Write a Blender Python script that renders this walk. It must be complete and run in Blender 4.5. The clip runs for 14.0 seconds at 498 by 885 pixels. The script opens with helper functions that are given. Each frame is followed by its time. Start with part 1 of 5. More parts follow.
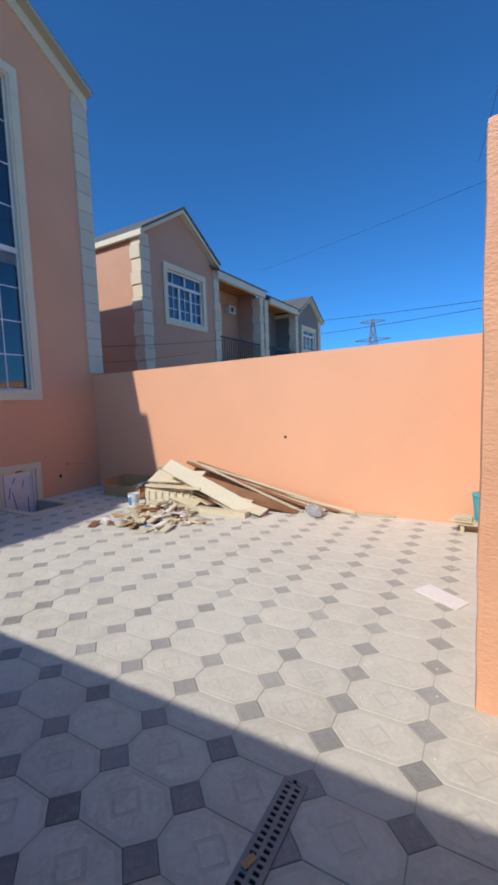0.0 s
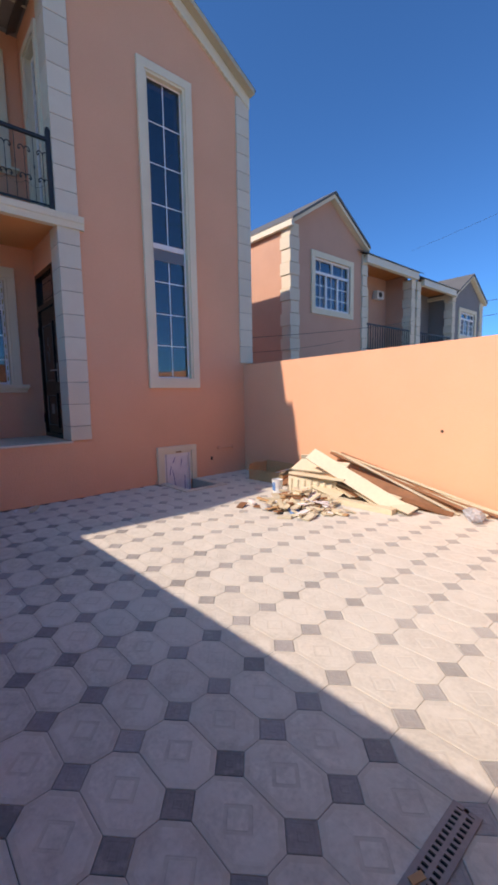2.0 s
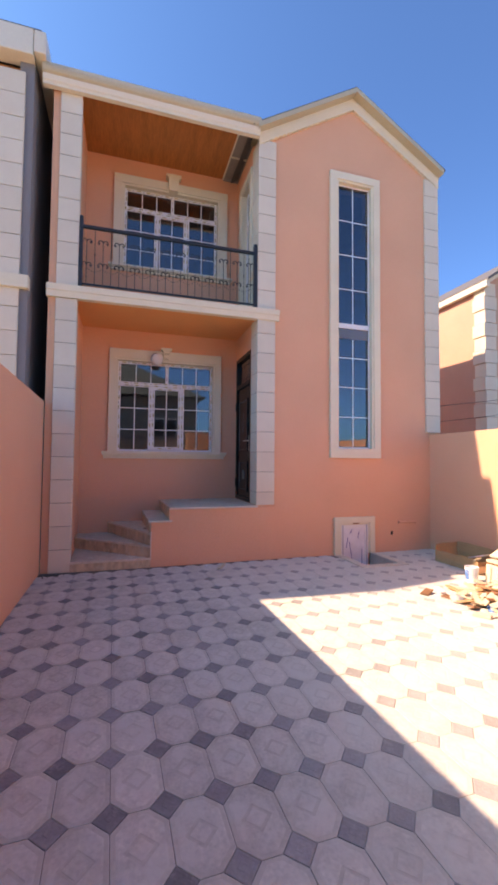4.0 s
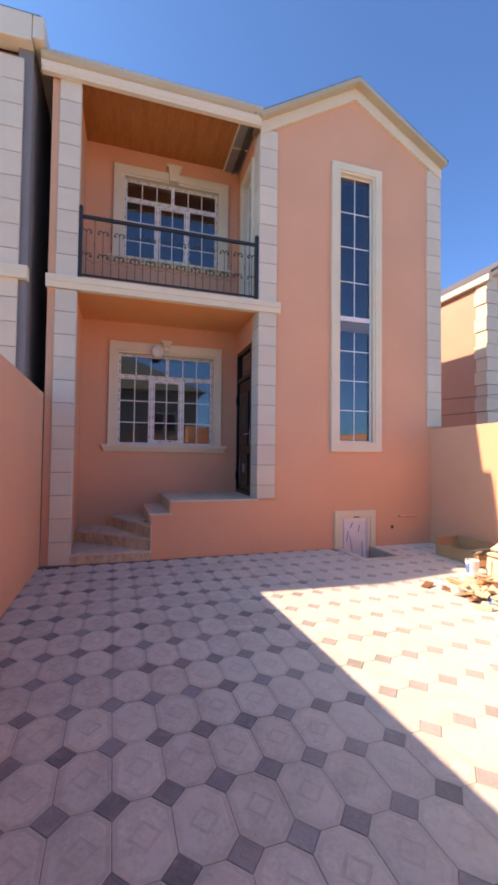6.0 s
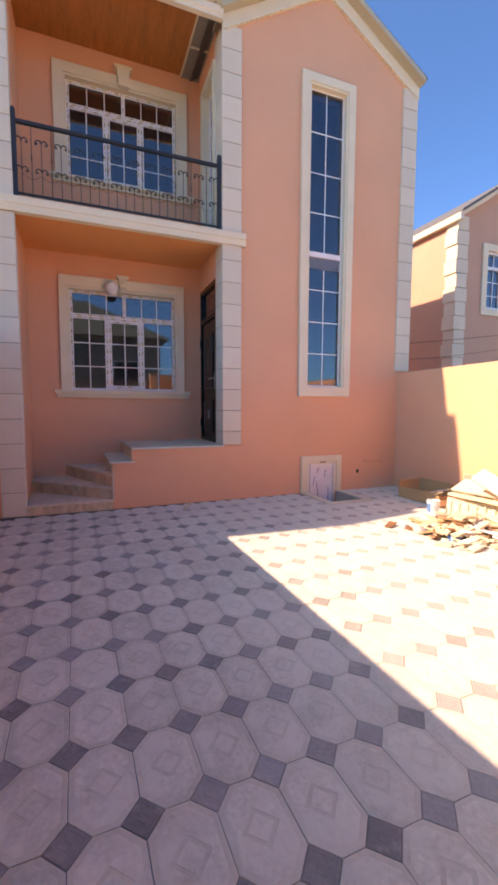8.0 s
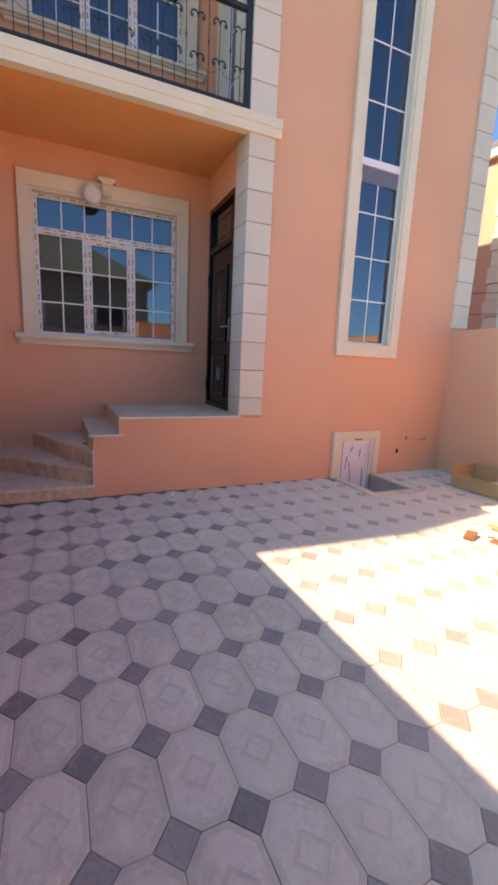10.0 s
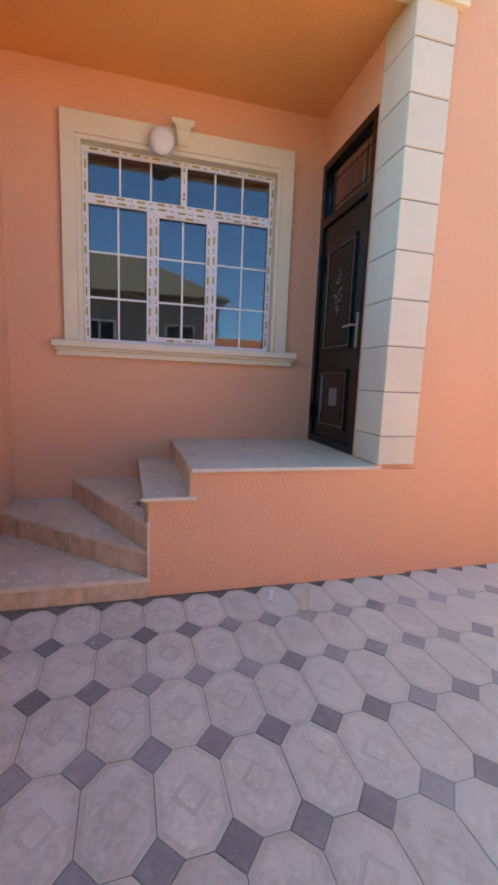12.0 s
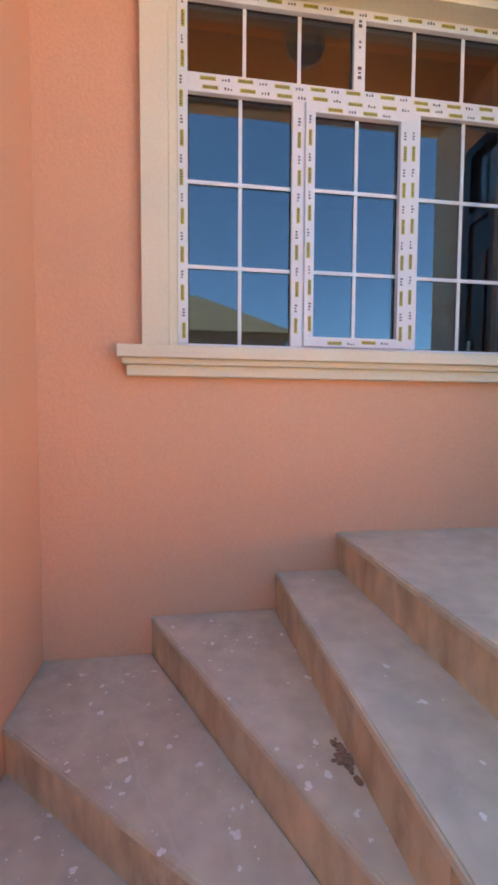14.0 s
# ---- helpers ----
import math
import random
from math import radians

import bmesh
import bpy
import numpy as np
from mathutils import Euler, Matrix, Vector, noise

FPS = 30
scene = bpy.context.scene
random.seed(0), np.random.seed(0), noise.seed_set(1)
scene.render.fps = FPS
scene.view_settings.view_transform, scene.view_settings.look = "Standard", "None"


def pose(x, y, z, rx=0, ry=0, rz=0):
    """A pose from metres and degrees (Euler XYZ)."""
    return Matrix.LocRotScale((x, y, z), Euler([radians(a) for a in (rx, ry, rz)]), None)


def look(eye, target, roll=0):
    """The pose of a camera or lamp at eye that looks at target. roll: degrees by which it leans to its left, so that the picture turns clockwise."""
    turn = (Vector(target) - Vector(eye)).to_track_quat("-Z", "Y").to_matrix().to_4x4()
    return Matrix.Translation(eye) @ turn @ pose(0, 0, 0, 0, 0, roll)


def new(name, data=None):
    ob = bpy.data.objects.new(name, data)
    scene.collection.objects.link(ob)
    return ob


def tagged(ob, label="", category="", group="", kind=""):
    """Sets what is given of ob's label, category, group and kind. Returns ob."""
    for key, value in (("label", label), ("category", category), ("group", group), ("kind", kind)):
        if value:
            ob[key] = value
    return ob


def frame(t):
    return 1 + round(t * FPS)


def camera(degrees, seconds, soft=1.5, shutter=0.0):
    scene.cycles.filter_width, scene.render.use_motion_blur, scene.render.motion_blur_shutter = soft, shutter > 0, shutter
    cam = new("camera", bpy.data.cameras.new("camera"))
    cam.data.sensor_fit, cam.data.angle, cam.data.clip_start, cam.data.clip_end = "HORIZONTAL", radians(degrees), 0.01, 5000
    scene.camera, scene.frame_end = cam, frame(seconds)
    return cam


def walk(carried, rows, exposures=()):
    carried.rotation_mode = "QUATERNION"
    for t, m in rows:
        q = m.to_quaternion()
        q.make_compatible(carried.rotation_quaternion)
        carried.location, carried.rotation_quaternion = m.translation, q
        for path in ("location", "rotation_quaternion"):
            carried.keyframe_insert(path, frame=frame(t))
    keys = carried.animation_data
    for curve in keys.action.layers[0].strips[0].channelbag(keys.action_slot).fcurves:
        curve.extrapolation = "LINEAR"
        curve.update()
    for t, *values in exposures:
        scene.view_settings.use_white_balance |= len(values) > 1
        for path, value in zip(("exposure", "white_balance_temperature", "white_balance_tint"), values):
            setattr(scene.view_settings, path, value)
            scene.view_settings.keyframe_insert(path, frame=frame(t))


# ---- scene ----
cam = camera(62.4, 14.0, soft=3.15)
PATH = [
    (0, (0.277, 0.26, 1.586), (-0.735, 1.974, 1.391), -1.9),
    (0.5, (0.317, 0.271, 1.586), (-0.398, 2.123, 1.34), -0.9),
    (1, (0.263, 0.26, 1.582), (-0.569, 2.06, 1.316), -1.1),
    (1.5, (0.181, 0.215, 1.589), (-1.018, 1.793, 1.322), -1.1),
    (2, (0.134, 0.168, 1.586), (-1.37, 1.467, 1.358), -1.0),
    (2.5, (0.121, 0.125, 1.598), (-1.593, 1.142, 1.428), -0.9),
    (3, (0.114, 0.097, 1.617), (-1.713, 0.9, 1.487), -0.3),
    (3.5, (0.131, 0.109, 1.633), (-1.756, 0.764, 1.531), 0.2),
    (4, (0.157, 0.099, 1.691), (-1.756, 0.675, 1.777), 0.5),
    (6.5, (0.122, 0.089, 1.612), (-1.791, 0.67, 1.656), 0.8),
    (7, (0.122, 0.088, 1.566), (-1.781, 0.7, 1.491), -0.1),
    (7.5, (0.093, 0.135, 1.546), (-1.783, 0.816, 1.425), -0.4),
    (10, (-1.722, 0.295, 1.572), (-3.519, 1.087, 1.197), 2.6),
    (10.5, (-2.201, 0.333, 1.532), (-4.05, 1.014, 1.19), 1.4),
    (11, (-2.722, 0.386, 1.539), (-4.592, 1.018, 1.217), 2.2),
    (11.5, (-3.238, 0.451, 1.498), (-5.117, 1.072, 1.205), 2.3),
    (12, (-3.737, 0.463, 1.528), (-5.649, 0.972, 1.236), 2.3),
    (12.5, (-4.325, 0.396, 1.533), (-6.253, 0.867, 1.289), 2.0),
    (13, (-4.869, 0.323, 1.514), (-6.845, 0.563, 1.316), 0.9),
    (13.5, (-5.423, 0.179, 1.515), (-7.402, 0.427, 1.364), 2.8),
    (14, (-5.944, 0.022, 1.499), (-7.923, 0.287, 1.39), 0.3),
]
EXPOSURES = [(0.0, 0.96, 7500, 8), (1.0, 0.86, 7500, 8), (2.0, 1.33, 8900, 20), (3.0, 2.05, 11300, 29), (4.0, 2.25, 12200, 31), (6.5, 2.15, 12300, 31), (7.5, 2.24, 12700, 31), (10.0, 2.47, 14700, 25), (11.0, 2.76, 15600, 22), (12.0, 2.95, 16500, 18), (13.0, 3.47, 17000, 15), (14.0, 3.57, 17500, 14)]
walk(cam, [(t, look(eye, target, roll)) for t, eye, target, roll in PATH], EXPOSURES)

# ---- world, sun ----
world = bpy.data.worlds.new("sky")
scene.world = world
world.use_nodes = True
wn = world.node_tree.nodes
sky = wn.new("ShaderNodeTexSky")
sky.sky_type = "NISHITA"
sky.sun_disc = False
sky.sun_elevation = radians(42)
sky.sun_rotation = radians(192)
sky.air_density, sky.dust_density, sky.ozone_density = 0.65, 1.2, 7.0
wn["Background"].inputs["Strength"].default_value = 0.15
deep = wn.new("ShaderNodeMix")
deep.data_type, deep.blend_type = "RGBA", "MULTIPLY"
deep.inputs["Factor"].default_value = 1.0
deep.inputs["B"].default_value = (0.14, 0.485, 0.74, 1.0)
world.node_tree.links.new(sky.outputs[0], deep.inputs["A"])
world.node_tree.links.new(deep.outputs["Result"], wn["Background"].inputs["Color"])
sun_data = bpy.data.lights.new("sun", "SUN")
sun_data.energy, sun_data.angle, sun_data.color = 1.85, radians(0.55), (1.0, 0.985, 0.985)
sun = new("sun", sun_data)
sun.matrix_world = look((-1.69, -10.72, 10.0), (0, 0, 0))


# ---- materials ----
def material(name, color, rough=0.8, grain=60.0, vary=0.12, bump=0.15, blotch=1.5, metal=0.0, per_object=0.0, stain=None, stain_scale=3.0, stain_cut=0.6, coat=0.0, stretch=(1, 1, 1), depth=0.01):
    """A painted or mineral surface: colour varied at two scales, fine relief, optional stains."""
    m = bpy.data.materials.new(name)
    m.use_nodes = True
    n, l = m.node_tree.nodes, m.node_tree.links
    b = n["Principled BSDF"]
    co = n.new("ShaderNodeTexCoord")
    mp = n.new("ShaderNodeMapping")
    mp.inputs["Scale"].default_value = stretch
    l.new(co.outputs["Object"], mp.inputs["Vector"])
    if per_object:
        info = n.new("ShaderNodeObjectInfo")
        shift = n.new("ShaderNodeVectorMath")
        shift.operation = "SCALE"
        shift.inputs[0].default_value = (37.0, 53.0, 11.0)
        l.new(info.outputs["Random"], shift.inputs["Scale"])
        l.new(shift.outputs[0], mp.inputs["Location"])
    fine, wide = n.new("ShaderNodeTexNoise"), n.new("ShaderNodeTexNoise")
    for tex, sc in ((fine, grain), (wide, blotch)):
        tex.inputs["Scale"].default_value = sc
        tex.inputs["Detail"].default_value = 5.0
        l.new(mp.outputs[0], tex.inputs["Vector"])
    add = n.new("ShaderNodeMath")
    add.operation = "ADD"
    l.new(fine.outputs["Fac"], add.inputs[0])
    l.new(wide.outputs["Fac"], add.inputs[1])
    rng = n.new("ShaderNodeMapRange")
    rng.inputs["From Min"].default_value, rng.inputs["From Max"].default_value = 0.6, 1.4
    rng.inputs["To Min"].default_value, rng.inputs["To Max"].default_value = 1 - vary, 1 + vary
    l.new(add.outputs[0], rng.inputs["Value"])
    last = rng.outputs[0]
    if per_object:
        r2 = n.new("ShaderNodeMapRange")
        r2.inputs["To Min"].default_value, r2.inputs["To Max"].default_value = 1 - per_object, 1 + per_object
        l.new(info.outputs["Random"], r2.inputs["Value"])
        mul = n.new("ShaderNodeMath")
        mul.operation = "MULTIPLY"
        l.new(last, mul.inputs[0])
        l.new(r2.outputs[0], mul.inputs[1])
        last = mul.outputs[0]
    tint = n.new("ShaderNodeVectorMath")
    tint.operation = "SCALE"
    tint.inputs[0].default_value = color
    l.new(last, tint.inputs["Scale"])
    out = tint.outputs[0]
    if stain:
        st = n.new("ShaderNodeTexNoise")
        st.inputs["Scale"].default_value = stain_scale
        st.inputs["Detail"].default_value = 8.0
        st.inputs["Roughness"].default_value = 0.7
        l.new(mp.outputs[0], st.inputs["Vector"])
        cut = n.new("ShaderNodeMapRange")
        cut.inputs["From Min"].default_value, cut.inputs["From Max"].default_value = stain_cut, stain_cut + 0.15
        l.new(st.outputs["Fac"], cut.inputs["Value"])
        mix = n.new("ShaderNodeMix")
        mix.data_type = "RGBA"
        l.new(cut.outputs[0], mix.inputs["Factor"])
        l.new(out, mix.inputs["A"])
        mix.inputs["B"].default_value = (*stain, 1)
        out = mix.outputs["Result"]
    l.new(out, b.inputs["Base Color"])
    b.inputs["Roughness"].default_value = rough
    b.inputs["Metallic"].default_value = metal
    b.inputs["Coat Weight"].default_value = coat
    if bump:
        bp = n.new("ShaderNodeBump")
        bp.inputs["Strength"].default_value, bp.inputs["Distance"].default_value = bump, depth
        l.new(fine.outputs["Fac"], bp.inputs["Height"])
        l.new(bp.outputs[0], b.inputs["Normal"])
    return m


def veins(m, color, scale, width):
    """Thin wandering veins of another colour through a stone material."""
    n, l = m.node_tree.nodes, m.node_tree.links
    b = n["Principled BSDF"]
    base = b.inputs["Base Color"].links[0].from_socket
    co, warp, cell = n.new("ShaderNodeTexCoord"), n.new("ShaderNodeTexNoise"), n.new("ShaderNodeTexVoronoi")
    warp.inputs["Scale"].default_value = 2.5
    warp.inputs["Detail"].default_value = 6.0
    mixv = n.new("ShaderNodeMix")
    mixv.data_type = "VECTOR"
    mixv.inputs["Factor"].default_value = 0.25
    l.new(co.outputs["Object"], warp.inputs["Vector"])
    l.new(co.outputs["Object"], mixv.inputs["A"])
    l.new(warp.outputs["Color"], mixv.inputs["B"])
    cell.feature = "DISTANCE_TO_EDGE"
    cell.inputs["Scale"].default_value = scale
    l.new(mixv.outputs["Result"], cell.inputs["Vector"])
    cut = n.new("ShaderNodeMapRange")
    cut.inputs["From Min"].default_value, cut.inputs["From Max"].default_value = 0.0, width
    cut.inputs["To Min"].default_value, cut.inputs["To Max"].default_value = 0.55, 0.0
    l.new(cell.outputs["Distance"], cut.inputs["Value"])
    mix = n.new("ShaderNodeMix")
    mix.data_type = "RGBA"
    l.new(cut.outputs[0], mix.inputs["Factor"])
    l.new(base, mix.inputs["A"])
    mix.inputs["B"].default_value = (*color, 1)
    l.new(mix.outputs["Result"], b.inputs["Base Color"])


def glass(name, color, ior=1.6):
    m = bpy.data.materials.new(name)
    m.use_nodes = True
    b = m.node_tree.nodes["Principled BSDF"]
    b.inputs["Base Color"].default_value = (*color, 1)
    b.inputs["Roughness"].default_value = 0.02
    b.inputs["IOR"].default_value = ior
    b.inputs["Transmission Weight"].default_value = 1.0
    return m


SALMON = (0.80, 0.41, 0.258)
stucco = material("salmon_stucco", SALMON, 0.92, 70, 0.07, 0.35, 0.9)
dragged_stucco = material("roughcast_salmon_stucco", SALMON, 0.92, 48, 0.07, 0.6, 1.0, depth=0.016)
far_salmon = material("weathered_salmon_stucco", (0.58, 0.335, 0.245), 0.92, 40, 0.1, 0.3, 0.9)
rough_stucco = material("rough_salmon_stucco", SALMON, 0.92, 40, 0.06, 0.5, 1.2, stretch=(1, 1, 2.2), depth=0.014)
orange_paint = material("orange_ceiling_paint", (0.84, 0.37, 0.15), 0.9, 45, 0.08, 0.3, 1.2)
cream = material("cream_moulding", (0.75, 0.67, 0.505), 0.85, 70, 0.07, 0.12, 2.0)
limestone = material("cut_limestone", (0.675, 0.605, 0.485), 0.85, 80, 0.06, 0.15, 3.0, per_object=0.05)
eave_paint = material("cream_eave_metal", (0.72, 0.66, 0.53), 0.5, 30, 0.05, 0.03, 1.0)
gutter_tan = material("tan_gutter_metal", (0.50, 0.43, 0.30), 0.5, 30, 0.08, 0.03, 1.0)
soffit_wood = material("brown_soffit_boards", (0.43, 0.155, 0.047), 0.5, 14, 0.3, 0.1, 2.0, stretch=(0.5, 4, 1))
roof_sheet = material("grey_roof_sheet", (0.12, 0.115, 0.11), 0.6, 20, 0.15, 0.1)
pvc = material("white_pvc", (0.78, 0.77, 0.76), 0.35, 40, 0.05, 0.02)
film = material("printed_film", (0.74, 0.72, 0.76), 0.4, 12, 0.10, 0.15, 3.0)
tape_yellow = material("yellow_print", (0.52, 0.42, 0.06), 0.5, 90, 0.2, 0.02)
tape_grey = material("grey_print", (0.45, 0.44, 0.50), 0.5, 90, 0.2, 0.02)
tape_dark = material("dark_print", (0.10, 0.09, 0.07), 0.5, 60, 0.2, 0.02)
tape_blue = material("blue_print", (0.05, 0.05, 0.28), 0.5, 60, 0.2, 0.02)
door_paint = material("dark_brown_door_paint", (0.009, 0.0058, 0.0062), 0.25, 90, 0.25, 0.03, 3.0)
door_paint.node_tree.nodes["Principled BSDF"].inputs["Specular IOR Level"].default_value = 0.36
residue = material("torn_label_residue", (0.20, 0.185, 0.175), 0.8, 40, 0.4, 0.2, 8.0)
ornament_paint = material("worn_silver_ornament", (0.17, 0.155, 0.15), 0.5, 60, 0.4, 0.1, 9.0)
chrome = material("brushed_steel", (0.62, 0.62, 0.60), 0.28, 60, 0.08, 0.02, metal=1.0)
iron = material("black_wrought_iron", (0.022, 0.020, 0.022), 0.45, 60, 0.2, 0.08)
marble = material("dusty_grey_marble", (0.615, 0.54, 0.43), 0.5, 12, 0.22, 0.06, 2.2, stain=(0.665, 0.605, 0.515), stain_scale=4, stain_cut=0.56)
veins(marble, (0.66, 0.60, 0.52), 1.7, 0.012)
marble_riser = material("veined_beige_marble", (0.56, 0.41, 0.27), 0.4, 14, 0.45, 0.05, 5.0, stain=(0.60, 0.50, 0.37), stain_scale=9, stain_cut=0.53, stretch=(1, 1, 0.45))
# Mortar grey deepened so the colour carries the shade inside the joints.
shaded_mortar = material("shade_grey_joint_mortar", (0.27, 0.235, 0.19), 0.95, 60, 0.15, 0.2)
edge_paste = material("white_joint_paste", (0.66, 0.62, 0.54), 0.8, 60, 0.1, 0.2)
white_splash = material("dried_white_paint", (0.82, 0.80, 0.77), 0.7, 60, 0.1, 0.2)
concrete = material("rough_concrete", (0.40, 0.37, 0.33), 0.9, 25, 0.15, 0.4, 2.0)
paver = material("cream_cast_paver", (0.58, 0.545, 0.48), 0.85, 45, 0.24, 0.15, 7.0, per_object=0.09, stain=(0.64, 0.605, 0.54), stain_scale=5, stain_cut=0.47)
# Paver colour taken slightly darker for the rim and groove rings.
paver_ring = material("darker_ring_paver", (0.535, 0.495, 0.43), 0.88, 30, 0.2, 0.15, 5.0, per_object=0.07, stain=(0.56, 0.515, 0.44), stain_scale=7, stain_cut=0.5)
dark_paver = material("slate_cast_paver", (0.265, 0.255, 0.255), 0.8, 50, 0.2, 0.25, 8.0, per_object=0.3, stain=(0.33, 0.31, 0.29), stain_scale=11, stain_cut=0.53)
grout = material("sandy_joint", (0.20, 0.18, 0.155), 0.95, 90, 0.2, 0.4)


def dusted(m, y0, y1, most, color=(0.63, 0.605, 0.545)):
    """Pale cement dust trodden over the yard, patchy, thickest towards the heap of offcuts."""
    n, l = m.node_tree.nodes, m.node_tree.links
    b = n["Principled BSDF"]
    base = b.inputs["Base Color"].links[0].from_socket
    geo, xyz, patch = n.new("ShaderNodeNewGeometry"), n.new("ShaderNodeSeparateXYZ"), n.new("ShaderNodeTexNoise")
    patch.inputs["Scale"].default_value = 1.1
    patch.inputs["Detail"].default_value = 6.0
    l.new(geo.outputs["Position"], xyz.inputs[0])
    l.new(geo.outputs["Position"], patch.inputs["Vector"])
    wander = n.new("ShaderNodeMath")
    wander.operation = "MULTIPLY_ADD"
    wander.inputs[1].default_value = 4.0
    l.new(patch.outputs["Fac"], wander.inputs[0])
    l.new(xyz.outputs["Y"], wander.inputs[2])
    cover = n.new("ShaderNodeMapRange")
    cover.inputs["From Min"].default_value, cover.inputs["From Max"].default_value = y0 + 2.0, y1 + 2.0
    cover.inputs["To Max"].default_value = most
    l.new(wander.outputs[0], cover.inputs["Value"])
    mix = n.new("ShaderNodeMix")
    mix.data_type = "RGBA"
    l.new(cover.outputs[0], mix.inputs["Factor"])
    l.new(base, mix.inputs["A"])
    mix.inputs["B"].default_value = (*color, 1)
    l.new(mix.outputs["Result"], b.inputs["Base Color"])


for m, most in ((paver, 0.5), (paver_ring, 0.88), (dark_paver, 0.42), (grout, 0.9)):
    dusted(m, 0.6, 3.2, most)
dark_soil = material("dark_soil", (0.17, 0.14, 0.115), 0.95, 40, 0.4, 0.5, 6.0)
ground_soil = material("dusty_ground", (0.50, 0.40, 0.28), 0.95, 8, 0.2, 0.4, 0.2)
grate_metal = material("galvanised_grate", (0.34, 0.31, 0.28), 0.5, 50, 0.15, 0.1, metal=0.6)
# Near-black for slots and holes: their shade is put into the colour.
near_black = material("near_black_depth", (0.012, 0.011, 0.010), 0.9, 40, 0.2, 0.1)
gate_paint = material("grey_gate_paint", (0.30, 0.265, 0.24), 0.38, 30, 0.15, 0.05, 2.0, stretch=(1, 1, 0.15))
gate_steel = material("blue_grey_gate_frame", (0.17, 0.19, 0.225), 0.4, 30, 0.15, 0.05, 2.0)
pine = material("raw_pine_board", (0.58, 0.50, 0.36), 0.7, 10, 0.15, 0.15, 2.0, stretch=(1, 6, 6), per_object=0.14)
mdf = material("cream_board", (0.62, 0.555, 0.42), 0.6, 20, 0.08, 0.05, 2.0, per_object=0.08)
brown_board = material("brown_offcut", (0.26, 0.12, 0.06), 0.6, 10, 0.25, 0.1, 3.0, per_object=0.2)
dried_mud = material("dried_mud", (0.27, 0.19, 0.135), 0.95, 60, 0.5, 0.5, 20.0)
cardboard = material("brown_cardboard", (0.50, 0.30, 0.155), 0.85, 30, 0.12, 0.15, 3.0)
white_plastic = material("white_plastic", (0.70, 0.71, 0.72), 0.4, 30, 0.06, 0.03)
blue_plastic = material("blue_label", (0.08, 0.22, 0.48), 0.4, 30, 0.1, 0.03)
cyan_plastic = material("turquoise_plastic", (0.02, 0.42, 0.52), 0.4, 30, 0.1, 0.03)
paper_white = material("white_sheet", (0.80, 0.75, 0.76), 0.7, 20, 0.04, 0.1)
opal = material("opal_glass", (0.74, 0.70, 0.66), 0.25, 20, 0.03, 0.0)
grey_stucco = material("grey_stucco", (0.22, 0.215, 0.22), 0.92, 50, 0.08, 0.3)
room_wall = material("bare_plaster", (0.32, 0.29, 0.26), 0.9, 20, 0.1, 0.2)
curtain = material("grey_curtain", (0.30, 0.31, 0.36), 0.9, 40, 0.2, 0.1, 5.0, stretch=(8, 8, 0.3))
cable_rubber = material("black_cable", (0.015, 0.015, 0.016), 0.6, 40, 0.1, 0.0)
steel_far = material("weathered_steel", (0.16, 0.17, 0.19), 0.6, 2, 0.1, 0.0, metal=0.4)
green_roof = material("green_roof_tile", (0.12, 0.14, 0.115), 0.6, 6, 0.15, 0.3, 1.0)
street_wall = material("brown_house_render", (0.23, 0.20, 0.17), 0.9, 30, 0.1, 0.2)
window_glass = glass("window_glass", (0.30, 0.34, 0.42), 1.95)
hazy_film = glass("hazy_film", (0.62, 0.64, 0.68), 1.3)
hazy_film.node_tree.nodes["Principled BSDF"].inputs["Transmission Weight"].default_value = 0.82
hazy_film.node_tree.nodes["Principled BSDF"].inputs["Roughness"].default_value = 0.3
clear_film = glass("clear_plastic", (0.72, 0.74, 0.78), 1.2)
clear_film.node_tree.nodes["Principled BSDF"].inputs["Transmission Weight"].default_value = 0.7
clear_film.node_tree.nodes["Principled BSDF"].inputs["Roughness"].default_value = 0.25


# ---- helpers of this scene ----
def box(bm, x0, x1, y0, y1, z0, z1, bevel=0.0):
    g = bmesh.ops.create_cube(bm, size=1.0, matrix=Matrix.Translation(((x0 + x1) / 2, (y0 + y1) / 2, (z0 + z1) / 2)) @ Matrix.Diagonal((abs(x1 - x0), abs(y1 - y0), abs(z1 - z0), 1)))
    if bevel:
        es = {e for v in g["verts"] for e in v.link_edges}
        bmesh.ops.bevel(bm, geom=list(es), offset=bevel, segments=2, affect="EDGES", profile=0.7)
    return bm


def boxes(*rows, bevel=0.0):
    bm = bmesh.new()
    for r in rows:
        box(bm, *r, bevel=bevel)
    return bm


def rod(bm, a, b, r, seg=8, r2=None):
    a, b = Vector(a), Vector(b)
    d = b - a
    m = Matrix.Translation((a + b) / 2) @ d.to_track_quat("Z", "Y").to_matrix().to_4x4()
    bmesh.ops.create_cone(bm, cap_ends=True, segments=seg, radius1=r, radius2=r if r2 is None else r2, depth=d.length, matrix=m)
    return bm


